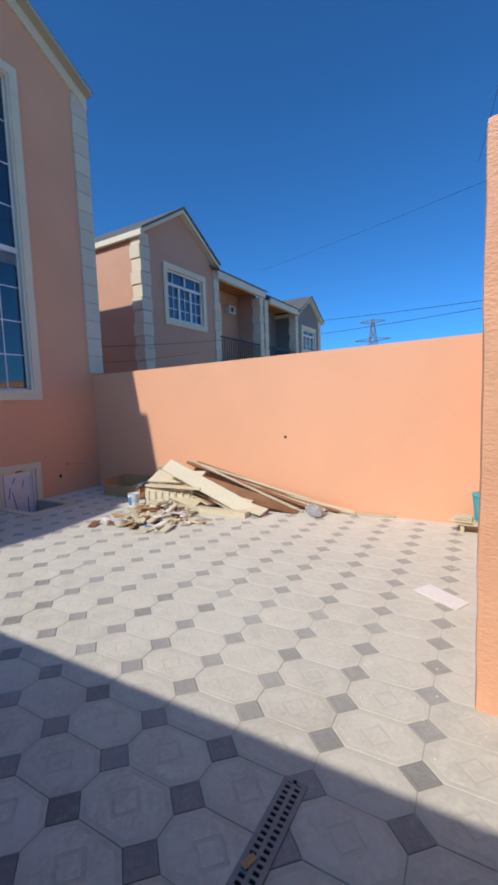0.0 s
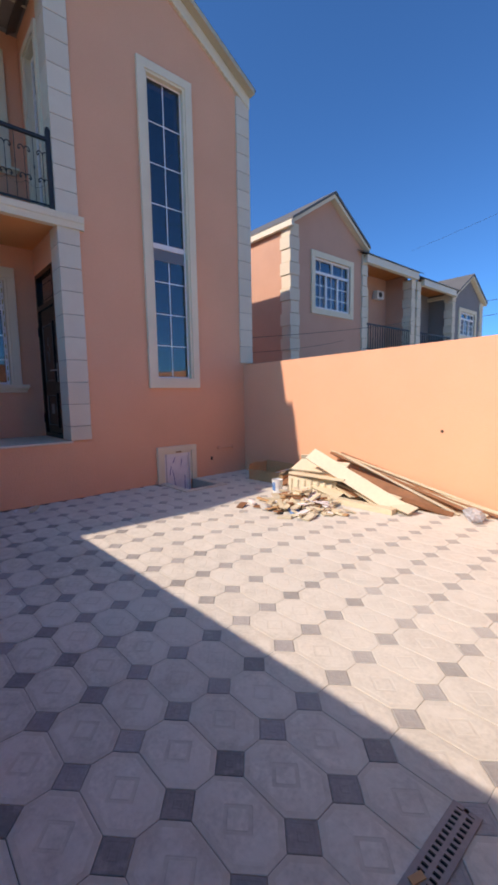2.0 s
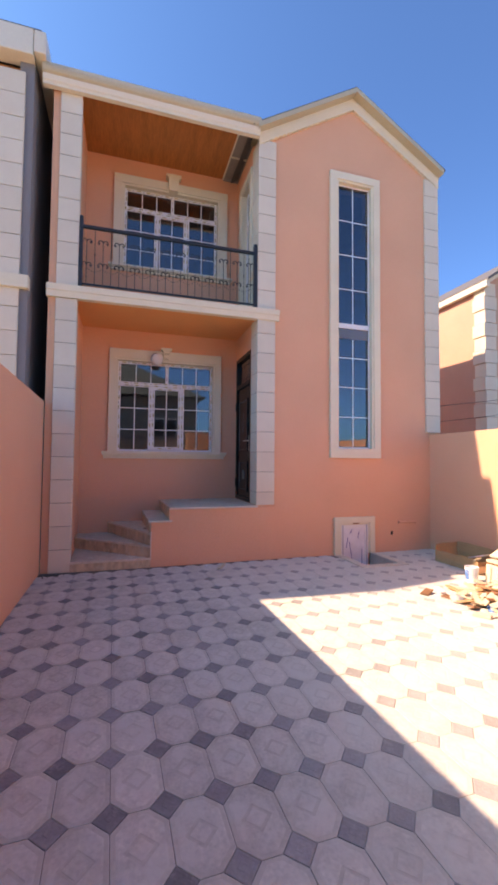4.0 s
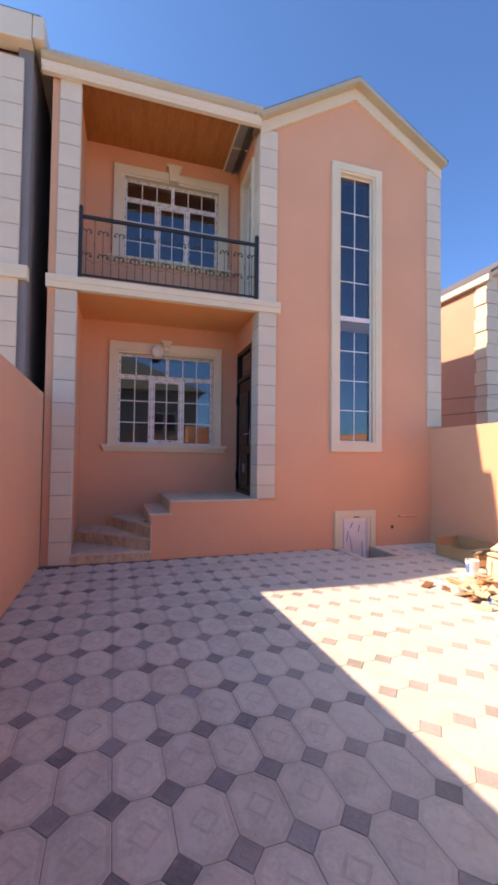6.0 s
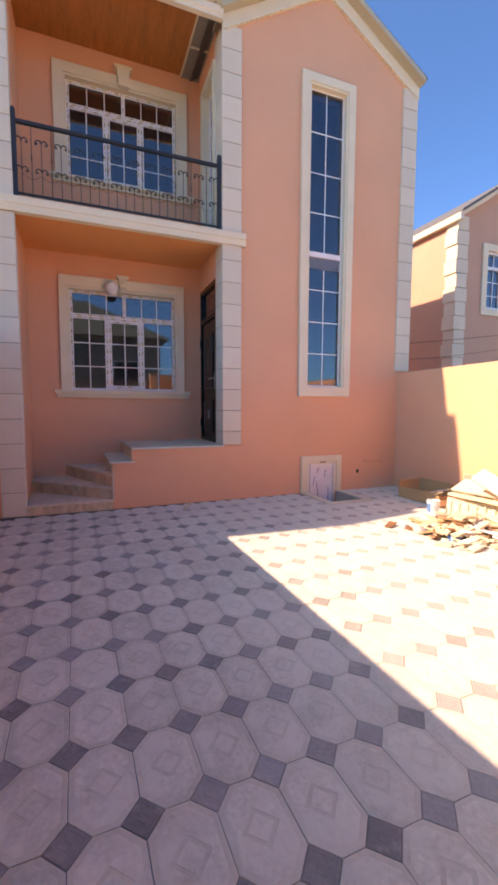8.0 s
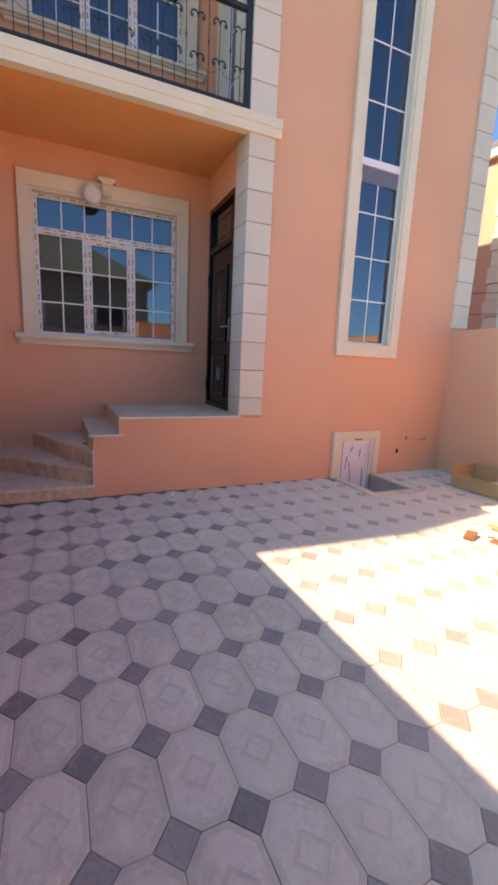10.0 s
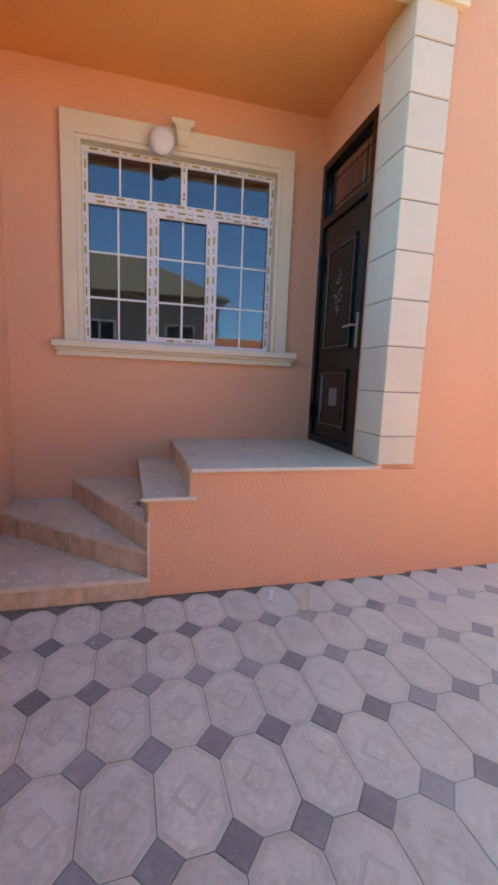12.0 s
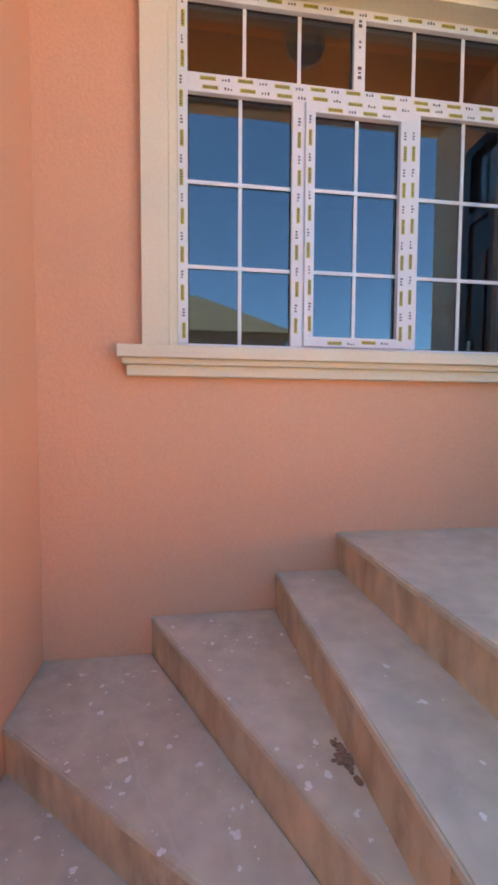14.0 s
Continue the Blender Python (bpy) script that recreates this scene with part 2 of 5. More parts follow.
def rods(pts, r, seg=6):
    """One tube through a run of points."""
    bm = bmesh.new()
    pts = [Vector(p) for p in pts]
    rows = []
    for i, p in enumerate(pts):
        d = (pts[min(i + 1, len(pts) - 1)] - pts[max(i - 1, 0)]).normalized()
        side = d.cross(Vector((0.13, 0.21, 0.97))).normalized()
        up = d.cross(side)
        rows.append([bm.verts.new(p + (side * math.cos(2 * math.pi * k / seg) + up * math.sin(2 * math.pi * k / seg)) * r) for k in range(seg)])
    for a, b in zip(rows, rows[1:]):
        for k in range(seg):
            bm.faces.new((a[k], a[(k + 1) % seg], b[(k + 1) % seg], b[k]))
    bm.faces.new(rows[0][::-1])
    bm.faces.new(rows[-1])
    return bm


def mesh(name, bm, mat, parent=None, smooth=False):
    me = bpy.data.meshes.new(name)
    bm.to_mesh(me)
    bm.free()
    me.materials.append(mat)
    if smooth:
        for p in me.polygons:
            p.use_smooth = True
    ob = new(name, me)
    ob.parent = parent
    return ob


def part(name, bm, mat, parent, label="", smooth=False):
    return tagged(mesh(name, bm, mat, parent, smooth), label)


def setting(name, bm, mat, label, category):
    return tagged(mesh(name, bm, mat), label, category, kind="structure")


def thing(name, m, label, category, group="", kind=""):
    ob = new(name)
    ob.matrix_basis = m
    ob.empty_display_size = 0.1
    return tagged(ob, label, category, group, kind)


def prism(bm, outline, axis, a, b):
    """A closed outline of (u, z) pairs drawn along axis ('x': u is y; 'y': u is x) from a to b."""
    def put(u, z, d):
        return (d, u, z) if axis == "x" else (u, d, z)
    lo = [bm.verts.new(put(u, z, a)) for u, z in outline]
    hi = [bm.verts.new(put(u, z, b)) for u, z in outline]
    bm.faces.new(lo)
    bm.faces.new(hi[::-1])
    k = len(outline)
    for i in range(k):
        bm.faces.new((lo[i], lo[(i + 1) % k], hi[(i + 1) % k], hi[i]))
    bmesh.ops.recalc_face_normals(bm, faces=bm.faces[:])
    return bm


def wall_panel(bm, axis, front, back, u0, u1, z0, z1, holes=()):
    """An upright wall between the planes front and back, with rectangular holes (u0, u1, z0, z1) through it."""
    us = sorted({u0, u1, *[h[0] for h in holes], *[h[1] for h in holes]})
    zs = sorted({z0, z1, *[h[2] for h in holes], *[h[3] for h in holes]})

    def solid(i, j):
        if not (0 <= i < len(us) - 1 and 0 <= j < len(zs) - 1):
            return False
        u, z = (us[i] + us[i + 1]) / 2, (zs[j] + zs[j + 1]) / 2
        return not any(h[0] < u < h[1] and h[2] < z < h[3] for h in holes)

    vs = {}

    def v(i, j, d):
        if (i, j, d) not in vs:
            w = front if d == 0 else back
            vs[i, j, d] = bm.verts.new((w, us[i], zs[j]) if axis == "x" else (us[i], w, zs[j]))
        return vs[i, j, d]

    for i in range(len(us) - 1):
        for j in range(len(zs) - 1):
            if not solid(i, j):
                continue
            bm.faces.new((v(i, j, 0), v(i + 1, j, 0), v(i + 1, j + 1, 0), v(i, j + 1, 0)))
            bm.faces.new((v(i, j, 1), v(i, j + 1, 1), v(i + 1, j + 1, 1), v(i + 1, j, 1)))
            for di, dj, a, b in ((-1, 0, (i, j), (i, j + 1)), (1, 0, (i + 1, j), (i + 1, j + 1)), (0, -1, (i, j), (i + 1, j)), (0, 1, (i, j + 1), (i + 1, j + 1))):
                if not solid(i + di, j + dj):
                    bm.faces.new((v(*a, 0), v(*b, 0), v(*b, 1), v(*a, 1)))
    bmesh.ops.recalc_face_normals(bm, faces=bm.faces[:])
    return bm


# ---- plan (metres) ----
FX = -6.56          # house front
RX = -7.98          # back wall of the porch and balcony recess
YL, YR = -1.06, 6.05   # house sides
PL0, PL1 = -0.955, -0.65   # quoined column beside the porch
PM0, PM1 = 2.25, 2.575     # quoined pillar between porch and gable front
FENCE_L, FENCE_R = -1.07, 5.83
SLAB0, SLAB1 = 4.13, 4.32
EAVE = 7.38
RIDGE_Y, RIDGE_Z = 4.12, 8.54
BACK = -15.0


def slab(bm, outline, z0, z1):
    lo = [bm.verts.new((x, y, z0)) for x, y in outline]
    hi = [bm.verts.new((x, y, z1)) for x, y in outline]
    bm.faces.new(lo)
    bm.faces.new(hi)
    k = len(outline)
    for i in range(k):
        bm.faces.new((lo[i], lo[(i + 1) % k], hi[(i + 1) % k], hi[i]))
    bmesh.ops.recalc_face_normals(bm, faces=bm.faces[:])
    return bm


# ---- house shell ----
RY0, RY1 = -0.70, 2.26     # side walls of the recess
TALL = (3.82, 4.52, 1.92, 6.93)
BASE = (3.87, 4.42, -0.9, 0.53)
LOWER = (-0.058, 1.775, 1.83, 3.58)
UPPER = (-0.01, 1.83, 5.40, 7.00)
SIDE = (-7.55, -6.98, 4.42, 6.95)
DOOR = (-7.965, -6.945, 0.92, 3.72)

bm = bmesh.new()
wall_panel(bm, "x", FX, FX - 0.3, RY1, YR, -0.9, EAVE, (TALL, BASE))
front_gable = bmesh.new()
prism(front_gable, [(RY1, EAVE), (YR, EAVE), (YR, EAVE + 0.02), (RIDGE_Y, RIDGE_Z), (RY1, EAVE + 0.02)], "x", FX, FX - 0.3)
setting("wall_front", bm, stucco, "tall salmon stucco gable front of a two-storey house", "wall")
setting("wall_gable", front_gable, stucco, "salmon stucco gable triangle under cream rake boards", "wall")
bm = bmesh.new()
wall_panel(bm, "x", RX, RX - 0.3, RY0, RY1, 0.0, 7.53, (LOWER, UPPER))
setting("wall_porch_back", bm, stucco, "salmon stucco back wall of porch and balcony", "wall")
setting("wall_porch_left", boxes((BACK, FX, YL, RY0, 0, 7.53)), stucco, "salmon stucco side wall beside the porch", "wall")
bm = bmesh.new()
wall_panel(bm, "y", RY1, RY1 + 0.25, RX - 0.3, FX - 0.3, 0.0, 7.53, (DOOR, SIDE))
setting("wall_porch_right", bm, stucco, "salmon stucco porch wall with a dark entrance door", "wall")
setting("wall_side", boxes((BACK, FX - 0.3, YR - 0.3, YR, 0, EAVE)), stucco, "salmon stucco side wall of the house", "wall")
setting("wall_back", boxes((BACK - 0.3, BACK, YL, YR, 0, EAVE)), stucco, "plain salmon stucco back wall", "wall")
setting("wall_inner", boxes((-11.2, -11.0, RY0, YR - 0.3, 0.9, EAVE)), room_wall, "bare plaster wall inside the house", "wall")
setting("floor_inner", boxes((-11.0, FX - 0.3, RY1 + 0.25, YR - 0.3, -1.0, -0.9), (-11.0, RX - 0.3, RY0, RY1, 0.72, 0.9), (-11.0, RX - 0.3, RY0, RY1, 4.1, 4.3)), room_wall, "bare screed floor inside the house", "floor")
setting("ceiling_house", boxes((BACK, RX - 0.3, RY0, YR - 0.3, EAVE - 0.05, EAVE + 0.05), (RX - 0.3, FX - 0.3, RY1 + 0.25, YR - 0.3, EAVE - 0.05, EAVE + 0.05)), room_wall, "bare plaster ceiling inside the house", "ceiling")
setting("ceiling_porch", boxes((RX, FX - 0.02, RY0, RY1, SLAB0 + 0.03, SLAB1)), orange_paint, "orange stucco ceiling under the balcony", "ceiling")

# ---- landing and winder stairs ----
PY = 0.515
landing_front = bmesh.new()
prism(landing_front, [(0.512, 0.0), (2.60, 0.0), (2.60, 0.89), (0.80, 0.89), (0.80, 0.70), (0.512, 0.70)], "x", -6.525, -6.70)
setting("wall_landing", landing_front, dragged_stucco, "salmon stucco wall under the entrance landing", "wall")
stairs = thing("staircase", pose(0, 0, 0), "dusty grey marble winder stairs up to the entrance landing", "stairs")
STEPS = [
    (0.15, [(-6.505, 0.525), (-6.505, -0.66), (-7.58, -0.70)]),
    (0.335, [(-6.515, PY), (-7.55, -0.70), (RX, -0.70), (RX, -0.19)]),
    (0.527, [(-6.515, 0.51), (RX, -0.19), (RX, 0.435)]),
    (0.722, [(-6.505, 0.485), (RX, 0.435), (RX, 0.78), (-6.505, 0.825)]),
    (0.92, [(-6.505, 0.805), (RX, 0.756), (RX, RY1), (-6.505, RY1)]),
]
JOINTS = (((-7.917, -0.545), (-7.538, -0.12)), ((-7.96, -0.25), (-7.829, -0.41)), ((-7.215, 0.04), (-7.121, -0.053)))
for zt, outline in STEPS:
    cx, cy = sum(p[0] for p in outline) / len(outline), sum(p[1] for p in outline) / len(outline)
    shrunk = [(cx + (x - cx) * 0.985, cy + (y - cy) * 0.985) for x, y in outline]
    if zt > 0.6:
        shrunk = [(min(x, -6.60), y) for x, y in shrunk]
    part("riser", slab(bmesh.new(), shrunk, 0.0, zt - 0.028), marble_riser, stairs, "veined beige marble riser")
    bm = slab(bmesh.new(), outline, zt - 0.028, zt)
    top_edges = [e for e in bm.edges if all(abs(v.co.z - zt) < 1e-5 for v in e.verts)]
    bmesh.ops.bevel(bm, geom=top_edges, offset=0.006, segments=2, affect="EDGES")
    part("tread", bm, marble, stairs, "dusty grey marble tread")
part("riser", boxes((-6.72, -6.512, 0.790, 0.7985, 0.723, 0.891)), marble_riser, stairs, "veined beige marble riser")
part("nosing", boxes((-6.512, -6.495, 0.80, 2.27, 0.901, 0.9215)), edge_paste, stairs, "white pasted edge strip")
part("nosing", boxes((-6.512, -6.495, 0.465, 0.84, 0.704, 0.7235)), edge_paste, stairs, "white pasted edge strip")
for a, b in JOINTS:
    part("joint", rod(bmesh.new(), (*a, 0.3315), (*b, 0.3315), 0.0045, 6), edge_paste, stairs, "pale pasted joint between marble pieces")
part("nosing", boxes((-6.525, -6.506, 0.508, 0.522, 0.15, 0.55)), edge_paste, stairs, "white pasted edge strip")

# ---- quoins, band, eaves ----
def quoin(name, y0, y1, z0, z1, count, front, back, label, first=0.0):
    q = thing(name, pose(0, 0, 0), label, "quoin", "quoins of the house", "structure")
    h = (z1 - z0 - first) / count
    cuts = ([z0] if first else []) + [z0 + first + k * h for k in range(count + 1)]
    for lo, hi in zip(cuts, cuts[1:]):
        bm = bmesh.new()
        a, b = lo, hi - 0.007
        box(bm, back, front, y0, y1, a, b)
        for v in bm.verts:
            if v.co.z > a + 1e-4 and v.co.x > front - 1e-4:
                v.co.x -= 0.004
        es = [e for e in bm.edges if any(v.co.x > front - 0.05 for v in e.verts)]
        bmesh.ops.bevel(bm, geom=es, offset=0.006, segments=1, affect="EDGES")
        part("block", bm, limestone, q)
        # Recessed mortar strip, its dark tone painting the joint's shade.
        if hi < cuts[-1]:
            part("joint", boxes((back, front - 0.009, y0 + 0.006, y1 - 0.006, b - 0.005, hi + 0.005)), shaded_mortar, q)
    return q


QF = FX + 0.035
quoin("quoin_column", PL0, PL1, 0.0, SLAB0, 12, QF, FX - 0.1, "cream limestone quoin blocks on the porch column")
quoin("quoin_column", PL0, PL1, SLAB1, EAVE, 9, QF, FX - 0.1, "cream limestone quoin blocks beside the balcony")
quoin("quoin_pillar", PM0, PM1, 0.927, SLAB0 + 0.11, 9, QF, -6.90, "cream limestone quoin blocks beside the entrance door", 0.227)
quoin("quoin_pillar", PM0, PM1, SLAB1, EAVE, 9, QF, -6.90, "cream limestone quoin blocks beside the balcony")
quoin("quoin_corner", 5.74, 6.07, 2.26, EAVE, 15, QF, FX - 0.12, "cream limestone quoin blocks on the house corner")

band = thing("trim_band", pose(0, 0, 0), "cream moulded band along the balcony slab edge", "moulding", kind="structure")
bm = bmesh.new()
PROFILE = [(FX - 0.05, SLAB0), (FX + 0.06, SLAB0), (FX + 0.066, SLAB0 + 0.09), (FX + 0.078, SLAB0 + 0.098), (FX + 0.082, SLAB1), (FX - 0.05, SLAB1)]
prism(bm, PROFILE, "y", YL - 0.02, 2.64)
part("moulding", bm, cream, band)
setting("floor_balcony", boxes((RX, FX - 0.05, RY0, RY1, SLAB1 + 0.002, SLAB1 + 0.02)), marble, "grey tiled balcony floor", "floor")

# porch eave: fascia, gutter lip and brown soffit
EX = FX + 0.14
eave = thing("trim_eave", pose(0, 0, 0), "cream metal eave above the balcony", "eave", kind="structure")
bm = bmesh.new()
prism(bm, [(EX - 0.10, 7.34), (EX - 0.02, 7.34), (EX - 0.02, 7.38), (EX, 7.40), (EX + 0.015, 7.475), (EX - 0.10, 7.475)], "y", YL - 0.14, 2.24)
part("fascia", bm, eave_paint, eave)
bm = bmesh.new()
prism(bm, [(EX - 0.10, 7.478), (EX + 0.018, 7.478), (EX + 0.045, 7.50), (EX + 0.06, 7.535), (EX + 0.062, 7.575), (EX + 0.05, 7.60), (EX + 0.05, 7.62), (EX - 0.10, 7.62)], "y", YL - 0.14, 2.24)
part("gutter", bm, gutter_tan, eave, "tan metal gutter")
setting("ceiling_balcony", boxes((RX, EX - 0.10, YL - 0.05, 1.93, 7.53, 7.555)), soffit_wood, "varnished brown soffit boards above the balcony", "ceiling")
setting("trim_soffit_gap", boxes((RX, EX - 0.10, 1.935, RY1 + 0.1, 7.56, 7.57), (RX - 0.03, RX + 0.02, 1.935, RY1 + 0.1, 7.50, 7.558)), room_wall, "open grey soffit corner above the balcony", "trim")
setting("trim_soffit_bar", boxes((RX, EX - 0.16, 1.915, 1.945, 7.515, 7.528), (-7.35, -7.32, 1.955, RY1, 7.53, 7.55), bevel=0.003), eave_paint, "cream soffit edge strip", "trim")

# gable rake boards with dentils
rake = thing("trim_rake", pose(0, 0, 0), "cream gable rake boards with a dentil row", "eave", kind="structure")
for side, y_end in ((-1, 2.20), (1, 6.08)):
    top = 8.68
    sl = (top - 7.53) / abs(RIDGE_Y - y_end)

    def zz(y, off):
        return top - abs(y - RIDGE_Y) * sl - off
    bm = bmesh.new()
    prism(bm, [(RIDGE_Y, zz(RIDGE_Y, 0)), (y_end, zz(y_end, 0)), (y_end, zz(y_end, 0.09)), (RIDGE_Y, zz(RIDGE_Y, 0.09))], "x", FX - 0.3, FX + 0.20)
    part("verge", bm, gutter_tan, rake, "tan metal verge")
    bm = bmesh.new()
    yi = PM0 if side < 0 else 6.07
    prism(bm, [(RIDGE_Y, zz(RIDGE_Y, 0.092)), (yi, zz(yi, 0.092)), (yi, zz(yi, 0.30)), (RIDGE_Y, zz(RIDGE_Y, 0.31))], "x", FX - 0.05, FX + 0.05)
    part("rake_board", bm, cream, rake)
    n = 22
    bm = bmesh.new()
    for i in range(n):
        y = RIDGE_Y + (yi - RIDGE_Y) * (i + 0.7) / (n + 0.6)
        z = zz(y, 0.33)
        box(bm, FX - 0.02, FX + 0.056, y - 0.024, y + 0.024, z + 0.02, z + 0.075)
    part("dentil_row", bm, cream, rake)

bm = bmesh.new()
prism(bm, [(2.1, 7.505), (RIDGE_Y, 8.71), (6.13, 7.545), (6.13, 7.515), (RIDGE_Y, 8.682), (2.1, 7.475)], "x", BACK - 0.2, FX + 0.18)
setting("roof", bm, roof_sheet, "dark grey sheet roof of the house", "roof")
bm = bmesh.new()
prism(bm, [(EX, 7.645), (-10.5, 8.2), (BACK, 7.6), (BACK, 7.57), (-10.5, 8.17), (EX, 7.624)], "y", YL - 0.14, 2.19)
setting("roof_porch", bm, roof_sheet, "dark grey sheet roof over the porch", "roof")


# ---- windows ----
def at_plane(axis, front, sign):
    """Turns (u0, u1, z0, z1, d0, d1) into box bounds; d runs into the wall."""
    def put(u0, u1, z0, z1, d0, d1):
        a, b = sorted((front + sign * d0, front + sign * d1))
        return (a, b, u0, u1, z0, z1) if axis == "x" else (u0, u1, a, b, z0, z1)
    return put


def bars(put, u0, u1, z0, z1, w, d0, d1):
    return [put(u0, u1, z0, z0 + w, d0, d1), put(u0, u1, z1 - w, z1, d0, d1), put(u0, u0 + w, z0 + w, z1 - w, d0, d1), put(u1 - w, u1, z0 + w, z1 - w, d0, d1)]


def light(w, put, u0, u1, z0, z1, cols, rows, d, heights=None):
    """One glazed light: a pane with its thin white glazing bars."""
    p = part("pane", boxes(put(u0, u1, z0, z1, d, d + 0.012)), window_glass, w)
    p.visible_shadow = False
    part("gasket", boxes(*bars(put, u0, u1, z0, z1, 0.006, d - 0.004, d - 0.0005)), cable_rubber, w)
    for i in range(1, cols):
        u = u0 + (u1 - u0) * i / cols
        part("glazing_bar", boxes(put(u - 0.009, u + 0.009, z0, z1, d - 0.006, d - 0.001)), pvc, w)
    for z in heights or [z0 + (z1 - z0) * j / rows for j in range(1, rows)]:
        part("glazing_bar", boxes(put(u0, u1, z - 0.009, z + 0.009, d - 0.0075, d - 0.002)), pvc, w)


def print_marks(w, put, runs, d, step=0.185):
    """The maker's printed protective film: yellow blocks with dark strokes and small grey words along the frame members."""
    ye, gr = bmesh.new(), bmesh.new()
    for u0, u1, z0, z1 in runs:
        upright = (z1 - z0) > (u1 - u0)
        lo, hi, c = (z0, z1, (u0 + u1) / 2) if upright else (u0, u1, (z0 + z1) / 2)

        def mark(bm, a0, a1, b0, b1, lift):
            box(bm, *(put(b0, b1, a0, a1, d - lift, d + 0.001) if upright else put(a0, a1, b0, b1, d - lift, d + 0.001)))
        s = lo + random.uniform(0.0, 0.08)
        while s + 0.09 < hi:
            k = c + random.uniform(-0.006, 0.006)
            mark(ye, s, s + 0.078, k - 0.009, k + 0.009, 0.0014)
            for i in range(5):
                q = s + 0.009 + i * 0.0135
                mark(gr, q, q + 0.007, k - 0.006, k + random.uniform(0.001, 0.006), 0.0022)
            q = s + 0.108
            for i in range(3):
                if q + 0.01 < hi:
                    mark(gr, q, q + 0.008, k - 0.007, k + random.uniform(0.0, 0.007), 0.0016)
                q += 0.015
            s += step
    tagged(part("film_print", ye, tape_yellow, w, "yellow printed film marks"), kind="stuff")
    tagged(part("film_print", gr, tape_dark, w, "dark printed film strokes"), kind="stuff")


def big_window(name, hole, put, label, marks=True):
    u0, u1, z0, z1 = hole
    w = thing(name, pose(0, 0, 0), label, "window", "five-light windows", "structure")
    D, F = 0.10, 0.052
    tall = z1 - z0
    zt, bars_at = z0 + tall * 0.749, (z0 + tall * 0.250, z0 + tall * 0.486)
    m1, m2, mc = u0 + (u1 - u0) * 0.3315, u0 + (u1 - u0) * 0.671, (u0 + u1) / 2 + 0.005
    fr = bars(put, u0, u1, z0, z1, F, D - 0.03, D + 0.04)
    fr += [put(u0 + F, u1 - F, zt - 0.045, zt + 0.045, D - 0.03, D + 0.04)]
    fr += [put(mc - 0.03, mc + 0.03, zt + 0.045, z1 - F, D - 0.03, D + 0.04)]
    fr += [put(m - 0.033, m + 0.033, z0 + F, zt - 0.045, D - 0.03, D + 0.04) for m in (m1, m2)]
    part("window_frame", boxes(*fr, bevel=0.004), pvc, w, "white PVC frame in printed film")
    part("casement", boxes(*bars(put, m1 + 0.033, m2 - 0.033, z0 + F, zt - 0.045, 0.05, D - 0.045, D + 0.03), bevel=0.004), pvc, w, "white PVC opening casement")
    light(w, put, u0 + F, mc - 0.03, zt + 0.045, z1 - F, 3, 1, D)
    light(w, put, mc + 0.03, u1 - F, zt + 0.045, z1 - F, 3, 1, D)
    light(w, put, u0 + F, m1 - 0.033, z0 + F, zt - 0.045, 2, 3, D, bars_at)
    light(w, put, m1 + 0.083, m2 - 0.083, z0 + F + 0.05, zt - 0.095, 2, 3, D - 0.01, bars_at)
    light(w, put, m2 + 0.033, u1 - F, z0 + F, zt - 0.045, 2, 3, D, bars_at)
    if marks:
        runs = [(u0, u1, z1 - F, z1), (u0 + F, u1 - F, zt - 0.042, zt - 0.002), (u0 + F, u1 - F, zt + 0.002, zt + 0.042)]
        runs += [(u0, u0 + F, z0, z1), (u1 - F, u1, z0, z1), (m1 - 0.03, m1 + 0.03, z0 + F, zt - 0.05), (m2 - 0.03, m2 + 0.03, z0 + F, zt - 0.05)]
        print_marks(w, put, runs, D - 0.03)
        name_strokes = bmesh.new()
        for k, (a, b, c) in enumerate(((0.05, 0.065, 0.010), (0.075, 0.085, 0.007), (0.095, 0.11, 0.010), (0.20, 0.21, 0.006), (0.225, 0.235, 0.006), (0.30, 0.315, 0.009), (0.325, 0.335, 0.007))):
            if zt + 0.05 + b < z1 - F:
                box(name_strokes, *put(mc - c, mc + c, zt + 0.05 + a, zt + 0.05 + b, D - 0.032, D - 0.029))
        tagged(part("film_print", name_strokes, tape_dark, w, "dark printed strokes"), kind="stuff")
        print_marks(w, put, [(m1 + 0.03, m1 + 0.085, z0 + F, zt - 0.05), (m2 - 0.085, m2 - 0.03, z0 + F, zt - 0.05), (m1 + 0.09, m2 - 0.09, zt - 0.10, zt - 0.05), (m1 + 0.09, m2 - 0.09, z0 + F, z0 + F + 0.05)], D - 0.045)
    return w


def surround(w, put, hole, ow, proud, z_base, head=None):
    """A cream moulded frame round three sides of an opening, with a stepped inner edge."""
    u0, u1, z0, z1 = hole
    head = head or ow
    rows = []
    for k, (a, b, h, pr) in enumerate(((-0.004, 0.035, 0.035, proud * 0.6), (0.035, ow, head, proud))):
        rows += [put(u0 - b, u1 + b, z1 + a, z1 + h, -pr, 0.1 if k == 0 else 0.004)]
        rows += [put(u0 - b, u0 - a, z_base, z1 + a, -pr, 0.1 if k == 0 else 0.004), put(u1 + a, u1 + b, z_base, z1 + a, -pr, 0.1 if k == 0 else 0.004)]
    part("surround", boxes(*rows, bevel=0.005), cream, w, "cream moulded surround")


